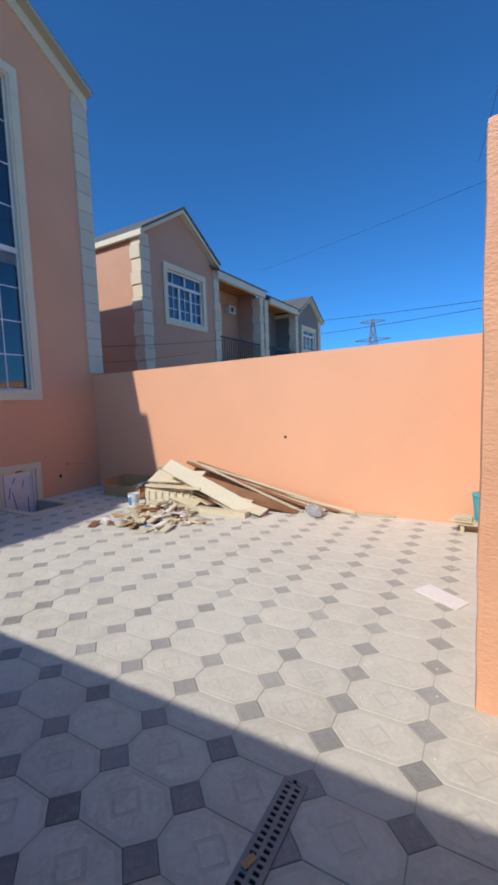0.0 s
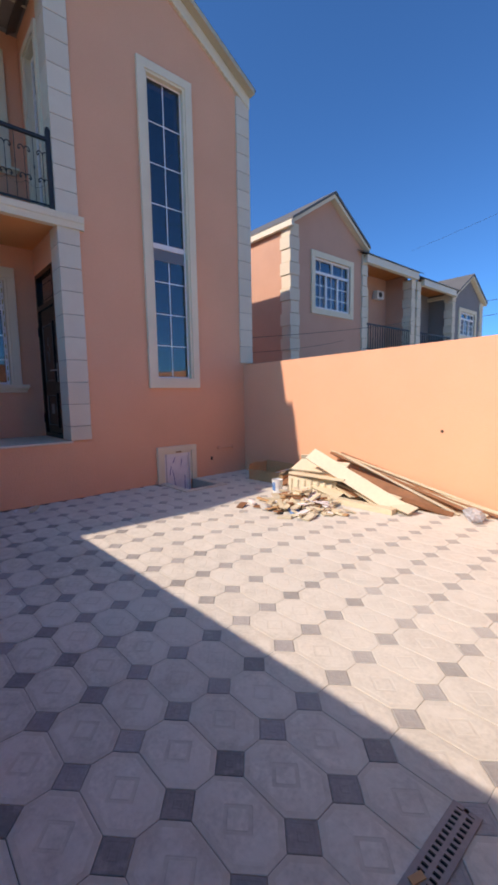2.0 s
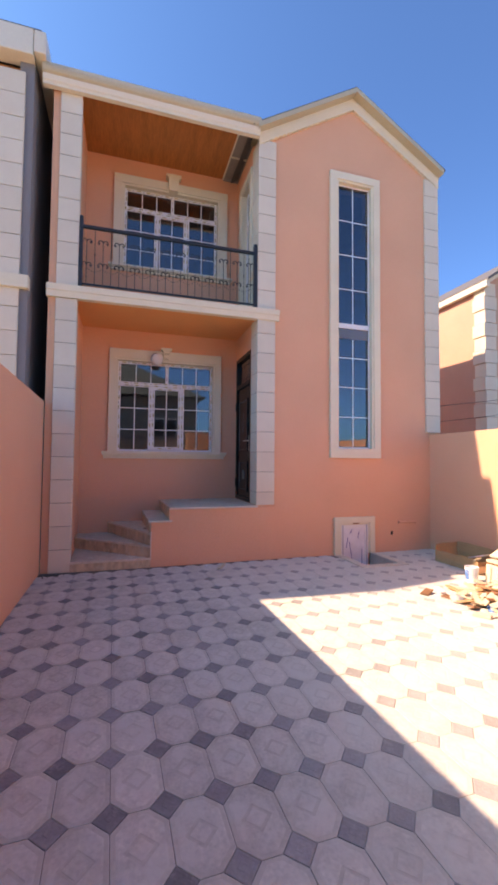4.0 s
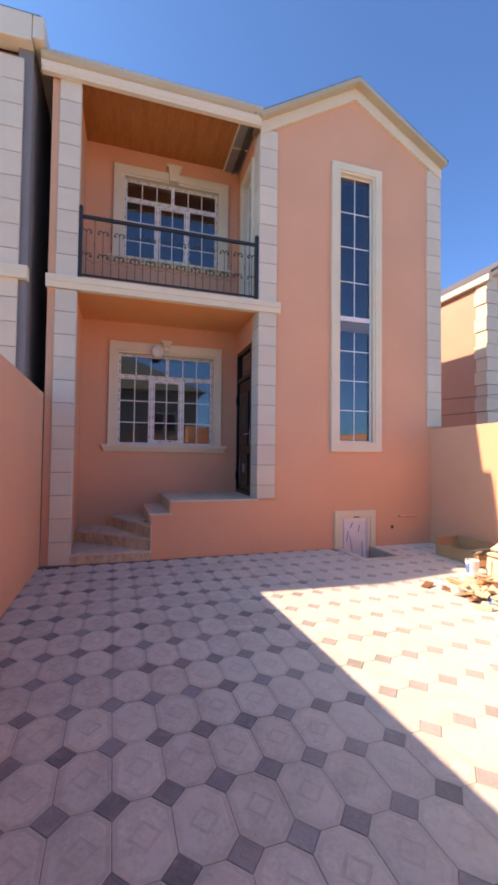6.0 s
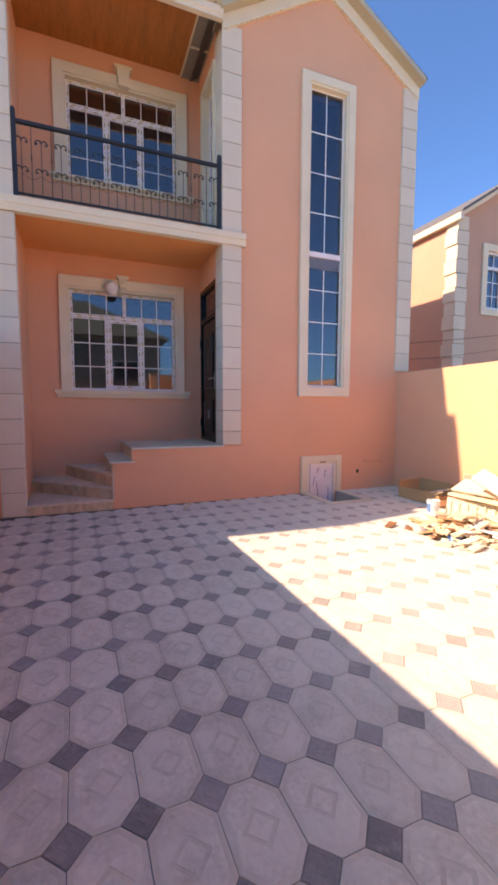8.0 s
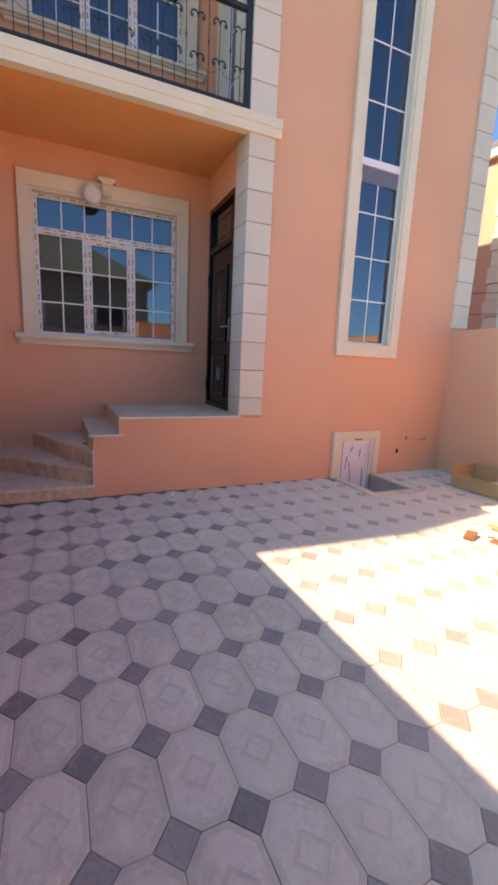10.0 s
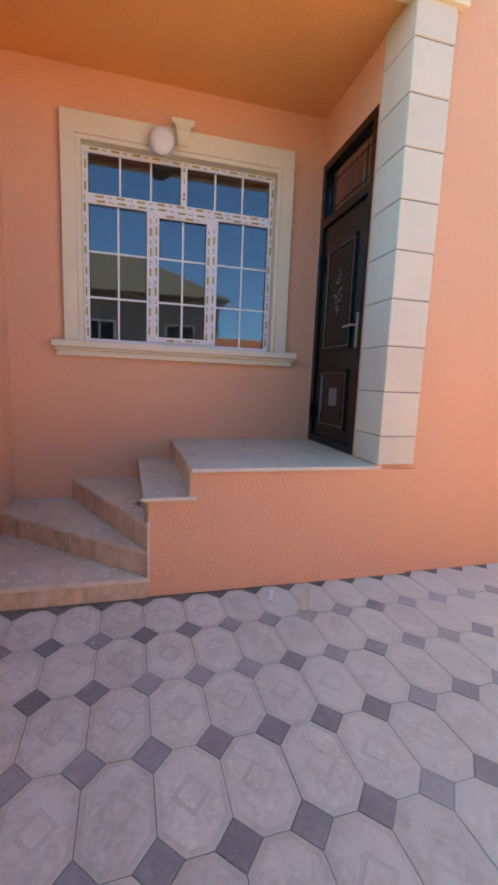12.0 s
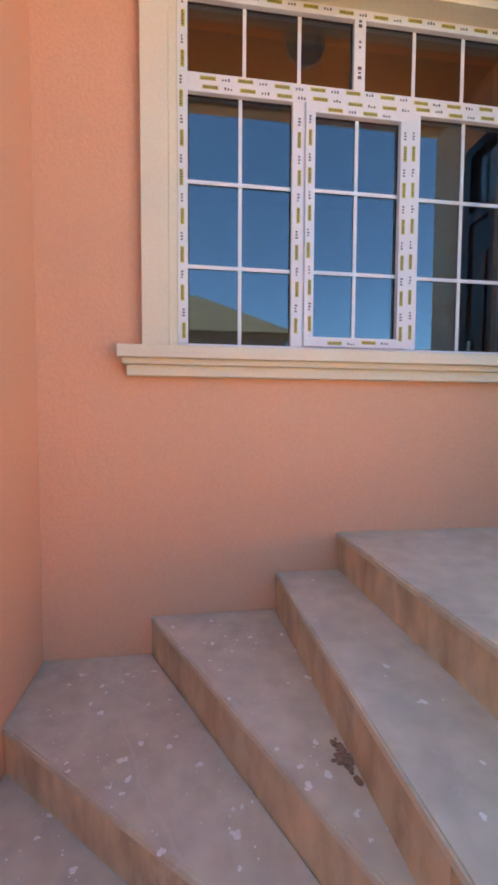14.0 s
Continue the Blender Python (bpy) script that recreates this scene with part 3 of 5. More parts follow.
def sill(w, put, u0, u1, z, height, depth):
    rows = []
    for a, b, k in ((0.0, 0.38, 0.45), (0.38, 0.58, 0.72), (0.58, 1.0, 1.0)):
        rows.append(put(u0 + 0.06 * (1 - k), u1 - 0.06 * (1 - k), z - height + height * a, z - height + height * b, -depth * k, 0.05))
    part("window_sill", boxes(*rows, bevel=0.006), cream, w, "cream stepped sill")


put = at_plane("x", RX, -1)
w1 = big_window("window_1", LOWER, put, "white five-light PVC window in a cream surround beside the entrance")
surround(w1, put, LOWER, 0.16, 0.05, LOWER[2], 0.21)
sill(w1, put, -0.322, 2.04, 1.84, 0.135, 0.11)
key = bmesh.new()
prism(key, [(0.785, 3.64), (0.885, 3.64), (0.905, 3.80), (0.935, 3.815), (0.935, 3.855), (0.73, 3.855), (0.73, 3.815), (0.765, 3.80)], "x", RX - 0.02, RX + 0.10)
rod(key, (RX + 0.09, 0.785, 3.75), (RX + 0.09, 0.885, 3.75), 0.03, 12)
rod(key, (RX + 0.085, 0.79, 3.675), (RX + 0.085, 0.88, 3.675), 0.02, 12)
part("keystone", key, cream, w1)

w2 = big_window("window_2", UPPER, put, "white five-light PVC window in a cream surround above the balcony")
surround(w2, put, UPPER, 0.195, 0.05, UPPER[2])
sill(w2, put, -0.28, 2.13, 5.405, 0.10, 0.11)
key = bmesh.new()
prism(key, [(0.83, 7.00), (1.0, 7.00), (1.02, 7.26), (1.06, 7.28), (1.06, 7.33), (0.77, 7.33), (0.77, 7.28), (0.81, 7.26)], "x", RX - 0.02, RX + 0.13)
part("keystone", key, cream, w2)

put = at_plane("x", FX, -1)
w3 = thing("window_3", pose(0, 0, 0), "tall white-framed stair window in a cream surround", "window", kind="structure")
u0, u1, z0, z1 = TALL
ZT = 4.22
part("window_frame", boxes(*bars(put, u0, u1, z0, z1, 0.03, 0.05, 0.12), put(u0 + 0.03, u1 - 0.03, ZT - 0.045, ZT + 0.045, 0.04, 0.12), bevel=0.004), pvc, w3, "white PVC frame")
light(w3, put, u0 + 0.03, u1 - 0.03, ZT + 0.045, z1 - 0.03, 2, 4, 0.07)
light(w3, put, u0 + 0.03, u1 - 0.03, z0 + 0.03, ZT - 0.045, 2, 4, 0.07)
surround(w3, put, TALL, 0.175, 0.05, TALL[2])
part("surround", boxes(put(u0 - 0.175, u1 + 0.175, z0 - 0.175, z0, -0.05, 0.004), bevel=0.005), cream, w3, "cream moulded surround")
part("film_strip", boxes(put(u0 + 0.042, u1 - 0.042, ZT - 0.24, ZT - 0.05, 0.0585, 0.0605)), hazy_film, w3, "pale hazy film strip on the glass")

w4 = thing("window_4", pose(0, 0, 0), "small basement window wrapped in white printed film", "window", kind="structure")
u0, u1, z0, z1 = BASE
part("window_frame", boxes(*bars(put, u0, u1, z0, z1, 0.06, -0.03, 0.06), bevel=0.004), pvc, w4, "white PVC frame")
part("film_sheet", boxes(put(u0 + 0.06, u1 - 0.06, z0 + 0.06, z1 - 0.06, -0.012, 0.005)), film, w4, "white printed protective film")
blue = bmesh.new()
for u, a, b, t in ((3.98, 0.12, 0.30, 0.03), (4.10, -0.1, 0.22, -0.06), (4.22, 0.28, 0.40, 0.02), (4.30, -0.25, 0.1, 0.0), (4.05, 0.36, 0.45, 0.05)):
    rod(blue, (FX + 0.013, u, a), (FX + 0.013, u + t, b), 0.006, 5)
tagged(part("film_print", blue, tape_blue, w4, "blue printed strokes on the film"), kind="stuff")
for u in (u0 + 0.03, u1 - 0.03):
    part("film_strip", boxes(put(u - 0.012, u + 0.012, z0, z1, -0.034, -0.03)), tape_grey, w4, "grey printed film strip")
surround(w4, put, BASE, 0.14, 0.05, 0.0)
part("latch", boxes(put(4.10, 4.22, 0.545, 0.57, -0.055, -0.04), bevel=0.008), brown_board, w4, "brown wood chip stuck on the surround")

put = at_plane("y", RY1, 1)
w5 = thing("window_5", pose(0, 0, 0), "glazed white balcony door in a cream surround", "door", kind="structure")
u0, u1, z0, z1 = SIDE
part("window_frame", boxes(*bars(put, u0, u1, z0, z1, 0.06, 0.07, 0.14), put(u0 + 0.06, u1 - 0.06, 6.3, 6.38, 0.07, 0.14), bevel=0.004), pvc, w5, "white PVC frame")
light(w5, put, u0 + 0.06, u1 - 0.06, z0 + 0.06, 6.3, 2, 3, 0.10)
light(w5, put, u0 + 0.06, u1 - 0.06, 6.38, z1 - 0.06, 2, 1, 0.10)
surround(w5, put, (u0, u1 - 0.03, z0, z1), 0.14, 0.05, z0)

# ---- entrance door ----
door = thing("door_1", pose(0, 0, 0), "closed dark brown entrance door with a glazed transom", "door", kind="structure")
u0, u1, z0, z1 = DOOR
part("door_frame", boxes(*bars(put, u0, u1, z0 + 0.005, z1, 0.075, 0.0, 0.12), put(u0 + 0.075, u1 - 0.075, 3.10, 3.18, 0.0, 0.12), bevel=0.006), door_paint, door)
leaf = part("leaf", boxes(put(u0 + 0.078, u1 - 0.078, z0 + 0.03, 3.095, 0.025, 0.09), bevel=0.004), door_paint, door)
for a, b, c, d in ((u0 + 0.20, u1 - 0.23, 1.86, 2.86), (u0 + 0.20, u1 - 0.23, 1.10, 1.68)):
    part("panel_moulding", boxes(*bars(put, a, b, c, d, 0.035, 0.008, 0.03), bevel=0.008), door_paint, leaf)
    part("worn_edge", boxes(*bars(put, a + 0.036, b - 0.036, c + 0.036, d - 0.036, 0.004, 0.0075, 0.02)), ornament_paint, leaf, "worn silvery edge line")
    part("panel", boxes(put(a + 0.07, b - 0.07, c + 0.07, d - 0.07, 0.015, 0.03), bevel=0.008), door_paint, leaf)
orn = bmesh.new()
random.seed(31)
for k in range(150):
    x, z = random.uniform(-1, 1), random.uniform(-1, 1)
    if abs(x) + abs(z) < 1.0 and (abs(x) + abs(z) > 0.72 or k % 2):
        bmesh.ops.create_uvsphere(orn, u_segments=6, v_segments=4, radius=random.uniform(0.006, 0.011), matrix=Matrix.Translation((-7.47 + 0.095 * x, RY1 + 0.013, 2.40 + 0.23 * z)) @ Matrix.Rotation(random.uniform(0, 3), 4, "Y") @ Matrix.Diagonal((1.5, 0.5, 0.8, 1)))
part("ornament", orn, ornament_paint, leaf, "pale carved rosette ornament")
part("label", boxes(put(-7.52, -7.36, 1.33, 1.50, 0.011, 0.016)), residue, leaf, "torn pale label residue")
part("label", boxes(put(-7.70, -7.675, 1.25, 1.62, 0.004, 0.012)), residue, leaf, "torn pale tape strip")
hb = boxes(put(-7.075, -7.035, 1.86, 2.16, 0.005, 0.026), bevel=0.012)
rod(hb, (-7.055, RY1 + 0.01, 2.05), (-7.055, RY1 - 0.05, 2.05), 0.009)
rod(hb, (-7.055, RY1 - 0.05, 2.05), (-7.19, RY1 - 0.055, 2.045), 0.009)
part("handle", hb, chrome, leaf, "brushed steel lever handle on a long plate", smooth=False)
for z in (1.25, 2.75):
    part("hinge", rod(bmesh.new(), (u0 + 0.07, RY1 - 0.012, z - 0.08), (u0 + 0.07, RY1 - 0.012, z + 0.08), 0.014, 10), door_paint, door)
p = part("transom_pane", boxes(put(u0 + 0.078, u1 - 0.078, 3.185, z1 - 0.078, 0.05, 0.06)), window_glass, door)
p.visible_shadow = False
tb = boxes(put(u0 + 0.078, u1 - 0.078, 3.263, 3.269, 0.044, 0.0495), put(u0 + 0.078, u1 - 0.078, 3.513, 3.519, 0.044, 0.0495), put(u0 + 0.213, u0 + 0.219, 3.185, z1 - 0.078, 0.042, 0.0475), put(u1 - 0.219, u1 - 0.213, 3.185, z1 - 0.078, 0.042, 0.0475))
part("transom_grille", tb, door_paint, door, "thin dark transom grille")

# ---- wall lamp ----
lamp = thing("wall_lamp", pose(RX + 0.05, 0.645, 3.615), "round white opal wall lamp beside the keystone", "lamp")
bm = bmesh.new()
rod(bm, (0, 0, 0), (0.05, 0, 0), 0.05, 16)
rod(bm, (0.02, 0.0, 0.03), (0.05, 0.075, 0.125), 0.006, 6)
part("mount", bm, pvc, lamp, "white bracket")
bm = bmesh.new()
bmesh.ops.create_uvsphere(bm, u_segments=24, v_segments=14, radius=0.115, matrix=Matrix.Translation((0.10, 0, 0)) @ Matrix.Diagonal((0.4, 0.92, 1.03, 1)))
part("rim", rods([(0.075, 0.108 * math.cos(a), 0.121 * math.sin(a)) for a in [2 * math.pi * k / 28 for k in range(29)]], 0.008, 6), chrome, lamp, "grey metal rim", smooth=True)
part("globe", bm, opal, lamp, "white opal glass globe", smooth=True)

# ---- balcony rail ----
rail = thing("balcony_rail", pose(0, 0, 0), "black wrought-iron balcony railing with scrolls", "railing")
RXX = FX - 0.02
for y in (-0.625, 2.215):
    bm = boxes((RXX - 0.03, RXX + 0.03, y - 0.03, y + 0.03, SLAB1, 5.44), bevel=0.004)
    bmesh.ops.create_uvsphere(bm, u_segments=10, v_segments=6, radius=0.032, matrix=Matrix.Translation((RXX, y, 5.45)))
    part("post", bm, iron, rail)
part("top_rail", boxes((RXX - 0.028, RXX + 0.028, -0.60, 2.19, 5.285, 5.33), bevel=0.01), iron, rail)
part("bottom_rail", boxes((RXX - 0.014, RXX + 0.014, -0.60, 2.19, 4.385, 4.41), bevel=0.004), iron, rail)


def scroll(bm, y, z, w, h, r=0.0078):
    """A pair of curls hanging from one apex."""
    for s in (-1, 1):
        pts = []
        for k in range(9):
            a = math.pi * k / 8
            pts.append((RXX, y + s * w * (1 - math.cos(a)) / 2, z + h * math.sin(a)))
        pts.append((RXX, y + s * w * 0.80, z - 0.015))
        pts.append((RXX, y + s * w * 0.68, z + 0.012))
        for a, b in zip(pts, pts[1:]):
            rod(bm, a, b, r, 5)


NB = 23
for i in range(NB):
    y = -0.60 + 2.79 * (i + 0.5) / NB
    bm = bmesh.new()
    rod(bm, (RXX, y, 4.40), (RXX, y, 5.29 if i % 2 else 5.10), 0.0045, 6)
    if i % 2 == 0:
        scroll(bm, y, 5.07, 0.075, 0.05)
        scroll(bm, y, 4.70, 0.075, 0.05)
    else:
        rod(bm, (RXX, y, 4.86), (RXX, y, 4.93), 0.011, 6, 0.004)
    part("baluster", bm, iron, rail)
    if i % 2 == 0 and i + 2 < NB:
        y2 = y + 2 * 2.79 / NB
        part("garland", rods([(RXX + 0.008, y + (y2 - y) * k / 10, 4.66 - 0.06 * math.sin(math.pi * k / 10)) for k in range(11)], 0.002, 5), iron, rail)

# ---- yard walls and gate ----
setting("wall_fence_right", prism(bmesh.new(), [(-6.57, -0.1), (1.2, -0.1), (1.2, 2.305), (-6.57, 2.215)], "y", FENCE_R, FENCE_R + 0.2), stucco, "sunlit salmon stucco boundary wall", "wall")
bm = bmesh.new()
prism(bm, [(FX + 0.02, -0.1), (0.70, -0.1), (0.70, 2.75), (FX + 0.02, 2.54)], "y", FENCE_L - 0.2, FENCE_L)
setting("wall_fence_left", bm, stucco, "shaded salmon stucco boundary wall", "wall")
GATE_X = 0.69
bm = bmesh.new()
box(bm, 0.235, 0.66, 2.485, FENCE_R, -0.1, 2.805, bevel=0.03)
bmesh.ops.subdivide_edges(bm, edges=[e for e in bm.edges if e.calc_length() > 0.3], cuts=24, use_grid_fill=True)
for v in bm.verts:
    d = noise.noise_vector(v.co * 3.0) * 0.008 + noise.noise_vector(v.co * 9.0) * 0.004
    v.co += d
setting("wall_street", bm, rough_stucco, "salmon rough-cast street wall beside the gate", "wall")
gate = thing("gate", pose(0, 0, 0), "grey painted sheet-metal yard gate, closed", "gate")
for a, b in ((0.72, 2.75), (-1.06, 0.71)):
    part("leaf", boxes((GATE_X, GATE_X + 0.004, a, b, 0.06, 2.60)), gate_paint, gate)
    rows = [(GATE_X - 0.02, GATE_X + 0.03, a, a + 0.05, 0.04, 2.62), (GATE_X - 0.02, GATE_X + 0.03, b - 0.05, b, 0.04, 2.62), (GATE_X - 0.02, GATE_X + 0.03, a + 0.05, b - 0.05, 0.04, 0.09), (GATE_X - 0.02, GATE_X + 0.03, a + 0.05, b - 0.05, 2.57, 2.62), (GATE_X - 0.02, GATE_X + 0.03, a + 0.05, b - 0.05, 1.2, 1.25)]
    part("leaf_frame", boxes(*rows, bevel=0.004), gate_steel, gate, "blue-grey steel frame")
part("hinge", boxes((0.668, 0.70, 2.47, 2.50, 0.57, 0.63), bevel=0.006), edge_paste, gate, "white daubed hinge")
part("hinge", boxes((0.645, 0.70, 2.42, 2.50, 2.38, 2.50), bevel=0.012), iron, gate, "dark hinge knuckle")

# ---- ground ----
setting("ground", boxes((-400, 400, -400, 400, -1.2, -1.1)), ground_soil, "dusty open ground to the horizon", "ground")
WELL = (-6.56, -5.74, 3.87, 4.50)
bed = bmesh.new()
for x0, x1, y0, y1 in ((-6.56, WELL[1], FENCE_L, WELL[2]), (-6.56, WELL[1], WELL[3], FENCE_R), (WELL[1], 12.0, FENCE_L - 3, FENCE_R + 3)):
    box(bed, x0, x1, y0, y1, -0.9, -0.007)
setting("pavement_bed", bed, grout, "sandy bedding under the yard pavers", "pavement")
setting("ground_strip", boxes((-6.56, -6.36, FENCE_L, WELL[2] - 0.14, -0.0068, -0.0055)), dark_soil, "dark soil showing along the foot of the house", "ground")
setting("wall_well", boxes((WELL[0], WELL[1] - 0.04, WELL[2], WELL[2] + 0.03, -0.9, 0.0), (WELL[0], WELL[1] - 0.04, WELL[3] - 0.03, WELL[3], -0.9, 0.0), (WELL[1] - 0.04, WELL[1], WELL[2], WELL[3], -0.9, 0.0), (WELL[0], WELL[1], WELL[2], WELL[3], -1.0, -0.9)), concrete, "concrete light well of the basement window", "wall")
setting("trim_well", boxes((WELL[0] + 0.06, WELL[1] + 0.10, WELL[3] - 0.005, WELL[3] + 0.12, -0.012, 0.012), (WELL[1] - 0.01, WELL[1] + 0.12, WELL[2] - 0.12, WELL[3] - 0.006, -0.012, 0.012), (WELL[0] + 0.06, WELL[1] - 0.011, WELL[2] - 0.12, WELL[2] + 0.005, -0.012, 0.012), bevel=0.004), marble, "grey stone kerb round the light well", "trim")


# ---- neighbouring houses ----
def far_window(h, x, y0, y1, z0, z1, sign=1):
    """A white window in a cream surround on a wall facing +x at plane x."""
    w = part("window", boxes((x, x + 0.05, y0 - 0.18, y0, z0 - 0.18, z1 + 0.18), (x, x + 0.05, y1, y1 + 0.18, z0 - 0.18, z1 + 0.18), (x, x + 0.05, y0, y1, z1, z1 + 0.18), (x, x + 0.05, y0, y1, z0 - 0.18, z0), bevel=0.01), cream, h, "cream window surround")
    zt, m1, m2 = z0 + (z1 - z0) * 0.72, y0 + (y1 - y0) * 0.33, y0 + (y1 - y0) * 0.66
    rows = bars(lambda a, b, c, d, e, f: (x + e, x + f, a, b, c, d), y0, y1, z0, z1, 0.06, -0.08, -0.02)
    rows += [(x - 0.08, x - 0.02, y0 + 0.06, y1 - 0.06, zt - 0.04, zt + 0.04), (x - 0.08, x - 0.02, m1 - 0.035, m1 + 0.035, z0 + 0.06, zt - 0.04), (x - 0.08, x - 0.02, m2 - 0.035, m2 + 0.035, z0 + 0.06, zt - 0.04), (x - 0.08, x - 0.02, (y0 + y1) / 2 - 0.03, (y0 + y1) / 2 + 0.03, zt + 0.04, z1 - 0.06)]
    thin = []
    for a, b in ((y0 + 0.06, m1), (m1, m2), (m2, y1 - 0.06)):
        thin.append((x - 0.062, x - 0.05, (a + b) / 2 - 0.012, (a + b) / 2 + 0.012, z0 + 0.06, z1 - 0.06))
    for k in (1, 2):
        z = z0 + (zt - z0) * k / 3
        thin.append((x - 0.060, x - 0.048, y0 + 0.06, y1 - 0.06, z - 0.012, z + 0.012))
    part("frame", boxes(*rows), pvc, w, "white PVC frame")
    part("glazing_bars", boxes(*thin), pvc, w, "thin white glazing bars")
    p = part("pane", boxes((x - 0.085, x - 0.075, y0 + 0.05, y1 - 0.05, z0 + 0.05, z1 - 0.05)), window_glass, w)
    p.visible_shadow = False
    part("curtain", boxes((x - 0.24, x - 0.22, y0 - 0.1, y1 + 0.1, z0 - 0.1, z1 + 0.1)), curtain, w, "grey curtain behind the glass")
    return w


def far_quoin(h, x, y0, y1, z0, z1):
    n = max(1, round((z1 - z0) / 0.36))
    hh = (z1 - z0) / n
    for i in range(n):
        e = 0.03 if i % 2 else 0.0
        part("quoin_block", boxes((x - 0.32 - e, x + 0.05, y0 - 0.04 - e * (y0 == y0), y1 + e, z0 + i * hh, z0 + (i + 1) * hh - 0.015), bevel=0.012), limestone, h)


def gabled(h, x, y0, y1, eave, apex, base, paint, hole=None, depth=7.0):
    """A gable front facing +x with its sides, verge boards and roof."""
    bm = bmesh.new()
    wall_panel(bm, "x", x, x - 0.25, y0, y1, base, eave, (hole,) if hole else ())
    part("wall", bm, paint, h)
    ym = (y0 + y1) / 2
    part("wall", prism(bmesh.new(), [(y0, eave), (y1, eave), (ym, apex - 0.12)], "x", x, x - 0.25), paint, h)
    part("wall", boxes((x - depth, x - 0.25, y0, y0 + 0.2, base, eave)), paint, h)
    part("wall", boxes((x - depth, x - 0.25, y1 - 0.2, y1, base, eave)), paint, h)
    for a in (y0 - 0.12, y1 + 0.12):
        za = apex - (apex - eave) * abs(a - ym) / abs(y0 - ym)
        part("verge", prism(bmesh.new(), [(ym, apex), (a, za), (a, za - 0.10), (ym, apex - 0.12)], "x", x - 0.02, x + 0.20), cream, h, "cream verge board")
        part("roof", prism(bmesh.new(), [(ym, apex + 0.08), (a, za + 0.08), (a, za + 0.005), (ym, apex + 0.005)], "x", x - depth, x + 0.24), roof_sheet, h)
    part("eave_board", boxes((x - depth, x + 0.2, y0 - 0.14, y0 - 0.02, eave - 0.22, eave - 0.06), bevel=0.01), eave_paint, h, "cream eave board")


def recessed(h, x, y0, y1, eave, base, paint, floor, ac=False, lower=False):
    """A recessed balcony bay facing +x: back wall, beam, ceiling, rail."""
    part("wall", boxes((x - 1.35, x - 1.15, y0, y1, base, eave)), paint, h)
    part("ceiling", boxes((x - 1.15, x + 0.1, y0, y1, eave - 0.06, eave - 0.02)), soffit_wood, h, "brown soffit")
    part("eave_board", boxes((x + 0.02, x + 0.2, y0, y1, eave - 0.26, eave), bevel=0.01), eave_paint, h, "cream eave board")
    part("roof", prism(bmesh.new(), [(x + 0.24, eave + 0.03), (x - 4.2, eave + 2.0), (x - 8, eave), (x - 8, eave - 0.05), (x - 4.2, eave + 1.95), (x + 0.24, eave + 0.004)], "y", y0 - 0.3, y1 + 0.3), roof_sheet, h)
    part("slab", boxes((x - 1.15, x + 0.06, y0, y1, floor - 0.2, floor)), cream, h, "cream balcony slab edge")
    rows = [(x - 0.05, x, y0 + 0.1, y1 - 0.1, floor + 0.95, floor + 1.0), (x - 0.04, x - 0.01, y0 + 0.1, y1 - 0.1, floor + 0.08, floor + 0.11)]
    rows += [(x - 0.035, x - 0.015, y0 + 0.1 + k * 0.16, y0 + 0.116 + k * 0.16, floor + 0.1, floor + 0.95) for k in range(int((y1 - y0 - 0.2) / 0.16) + 1)]
    part("rail", boxes(*rows), iron, h, "black iron balcony rail")
    w = far_window(h, x - 1.03, y0 + 0.95, y0 + 1.7, floor + 0.3, floor + 2.4)
    if ac:
        a = part("air_conditioner", boxes((x - 1.14, x - 0.90, y0 + 2.4, y0 + 2.9, floor + 2.3, floor + 2.62), bevel=0.03), white_plastic, h, "white air-conditioner unit")
        part("grille", rod(bmesh.new(), (x - 0.91, y0 + 2.6, floor + 2.46), (x - 0.88, y0 + 2.6, floor + 2.46), 0.11, 16), iron, a, "dark round grille")


NX = -8.5
house_r = thing("house", pose(0, 0, -1.1), "two-storey salmon house with cream quoins behind the boundary wall", "house")
B = 1.1
gabled(house_r, NX, 9.33, 13.0, 6.6 + B, 7.76 + B, 0.0, far_salmon, (10.42, 12.24, 4.27 + B, 5.80 + B), 9.0)
far_window(house_r, NX, 10.42, 12.24, 4.27 + B, 5.80 + B)
far_quoin(house_r, NX, 9.33, 9.66, 0.0, 6.55 + B)
far_quoin(house_r, NX, 12.98, 13.22, 0.0, 6.4 + B)
far_quoin(house_r, NX, 16.42, 16.65, 0.0, 6.1 + B)
part("wall", boxes((NX - 9, NX - 0.3, 16.45, 16.65, 0.0, 6.35 + B)), far_salmon, house_r)
recessed(house_r, NX, 13.0, 16.65, 6.35 + B, 0.0, far_salmon, 3.1 + B, ac=True)
house_g = thing("house", pose(0, 0, -1.1), "two-storey grey house with cream quoins beyond the salmon house", "house")
part("wall", boxes((NX - 9, NX - 0.3, 16.87, 17.1, 0.0, 6.2 + B)), grey_stucco, house_g)
recessed(house_g, NX, 17.1, 20.3, 6.2 + B, 0.0, grey_stucco, 3.1 + B)
gabled(house_g, NX, 20.3, 23.7, 6.12 + B, 7.16 + B, 0.0, grey_stucco, (21.1, 22.8, 4.3 + B, 5.4 + B))
far_window(house_g, NX, 21.1, 22.8, 4.3 + B, 5.4 + B)
far_quoin(house_g, NX, 16.86, 17.12, 0.0, 6.1 + B)
far_quoin(house_g, NX, 20.2, 20.45, 0.0, 6.1 + B)
far_quoin(house_g, NX, 23.42, 23.72, 0.0, 6.1 + B)

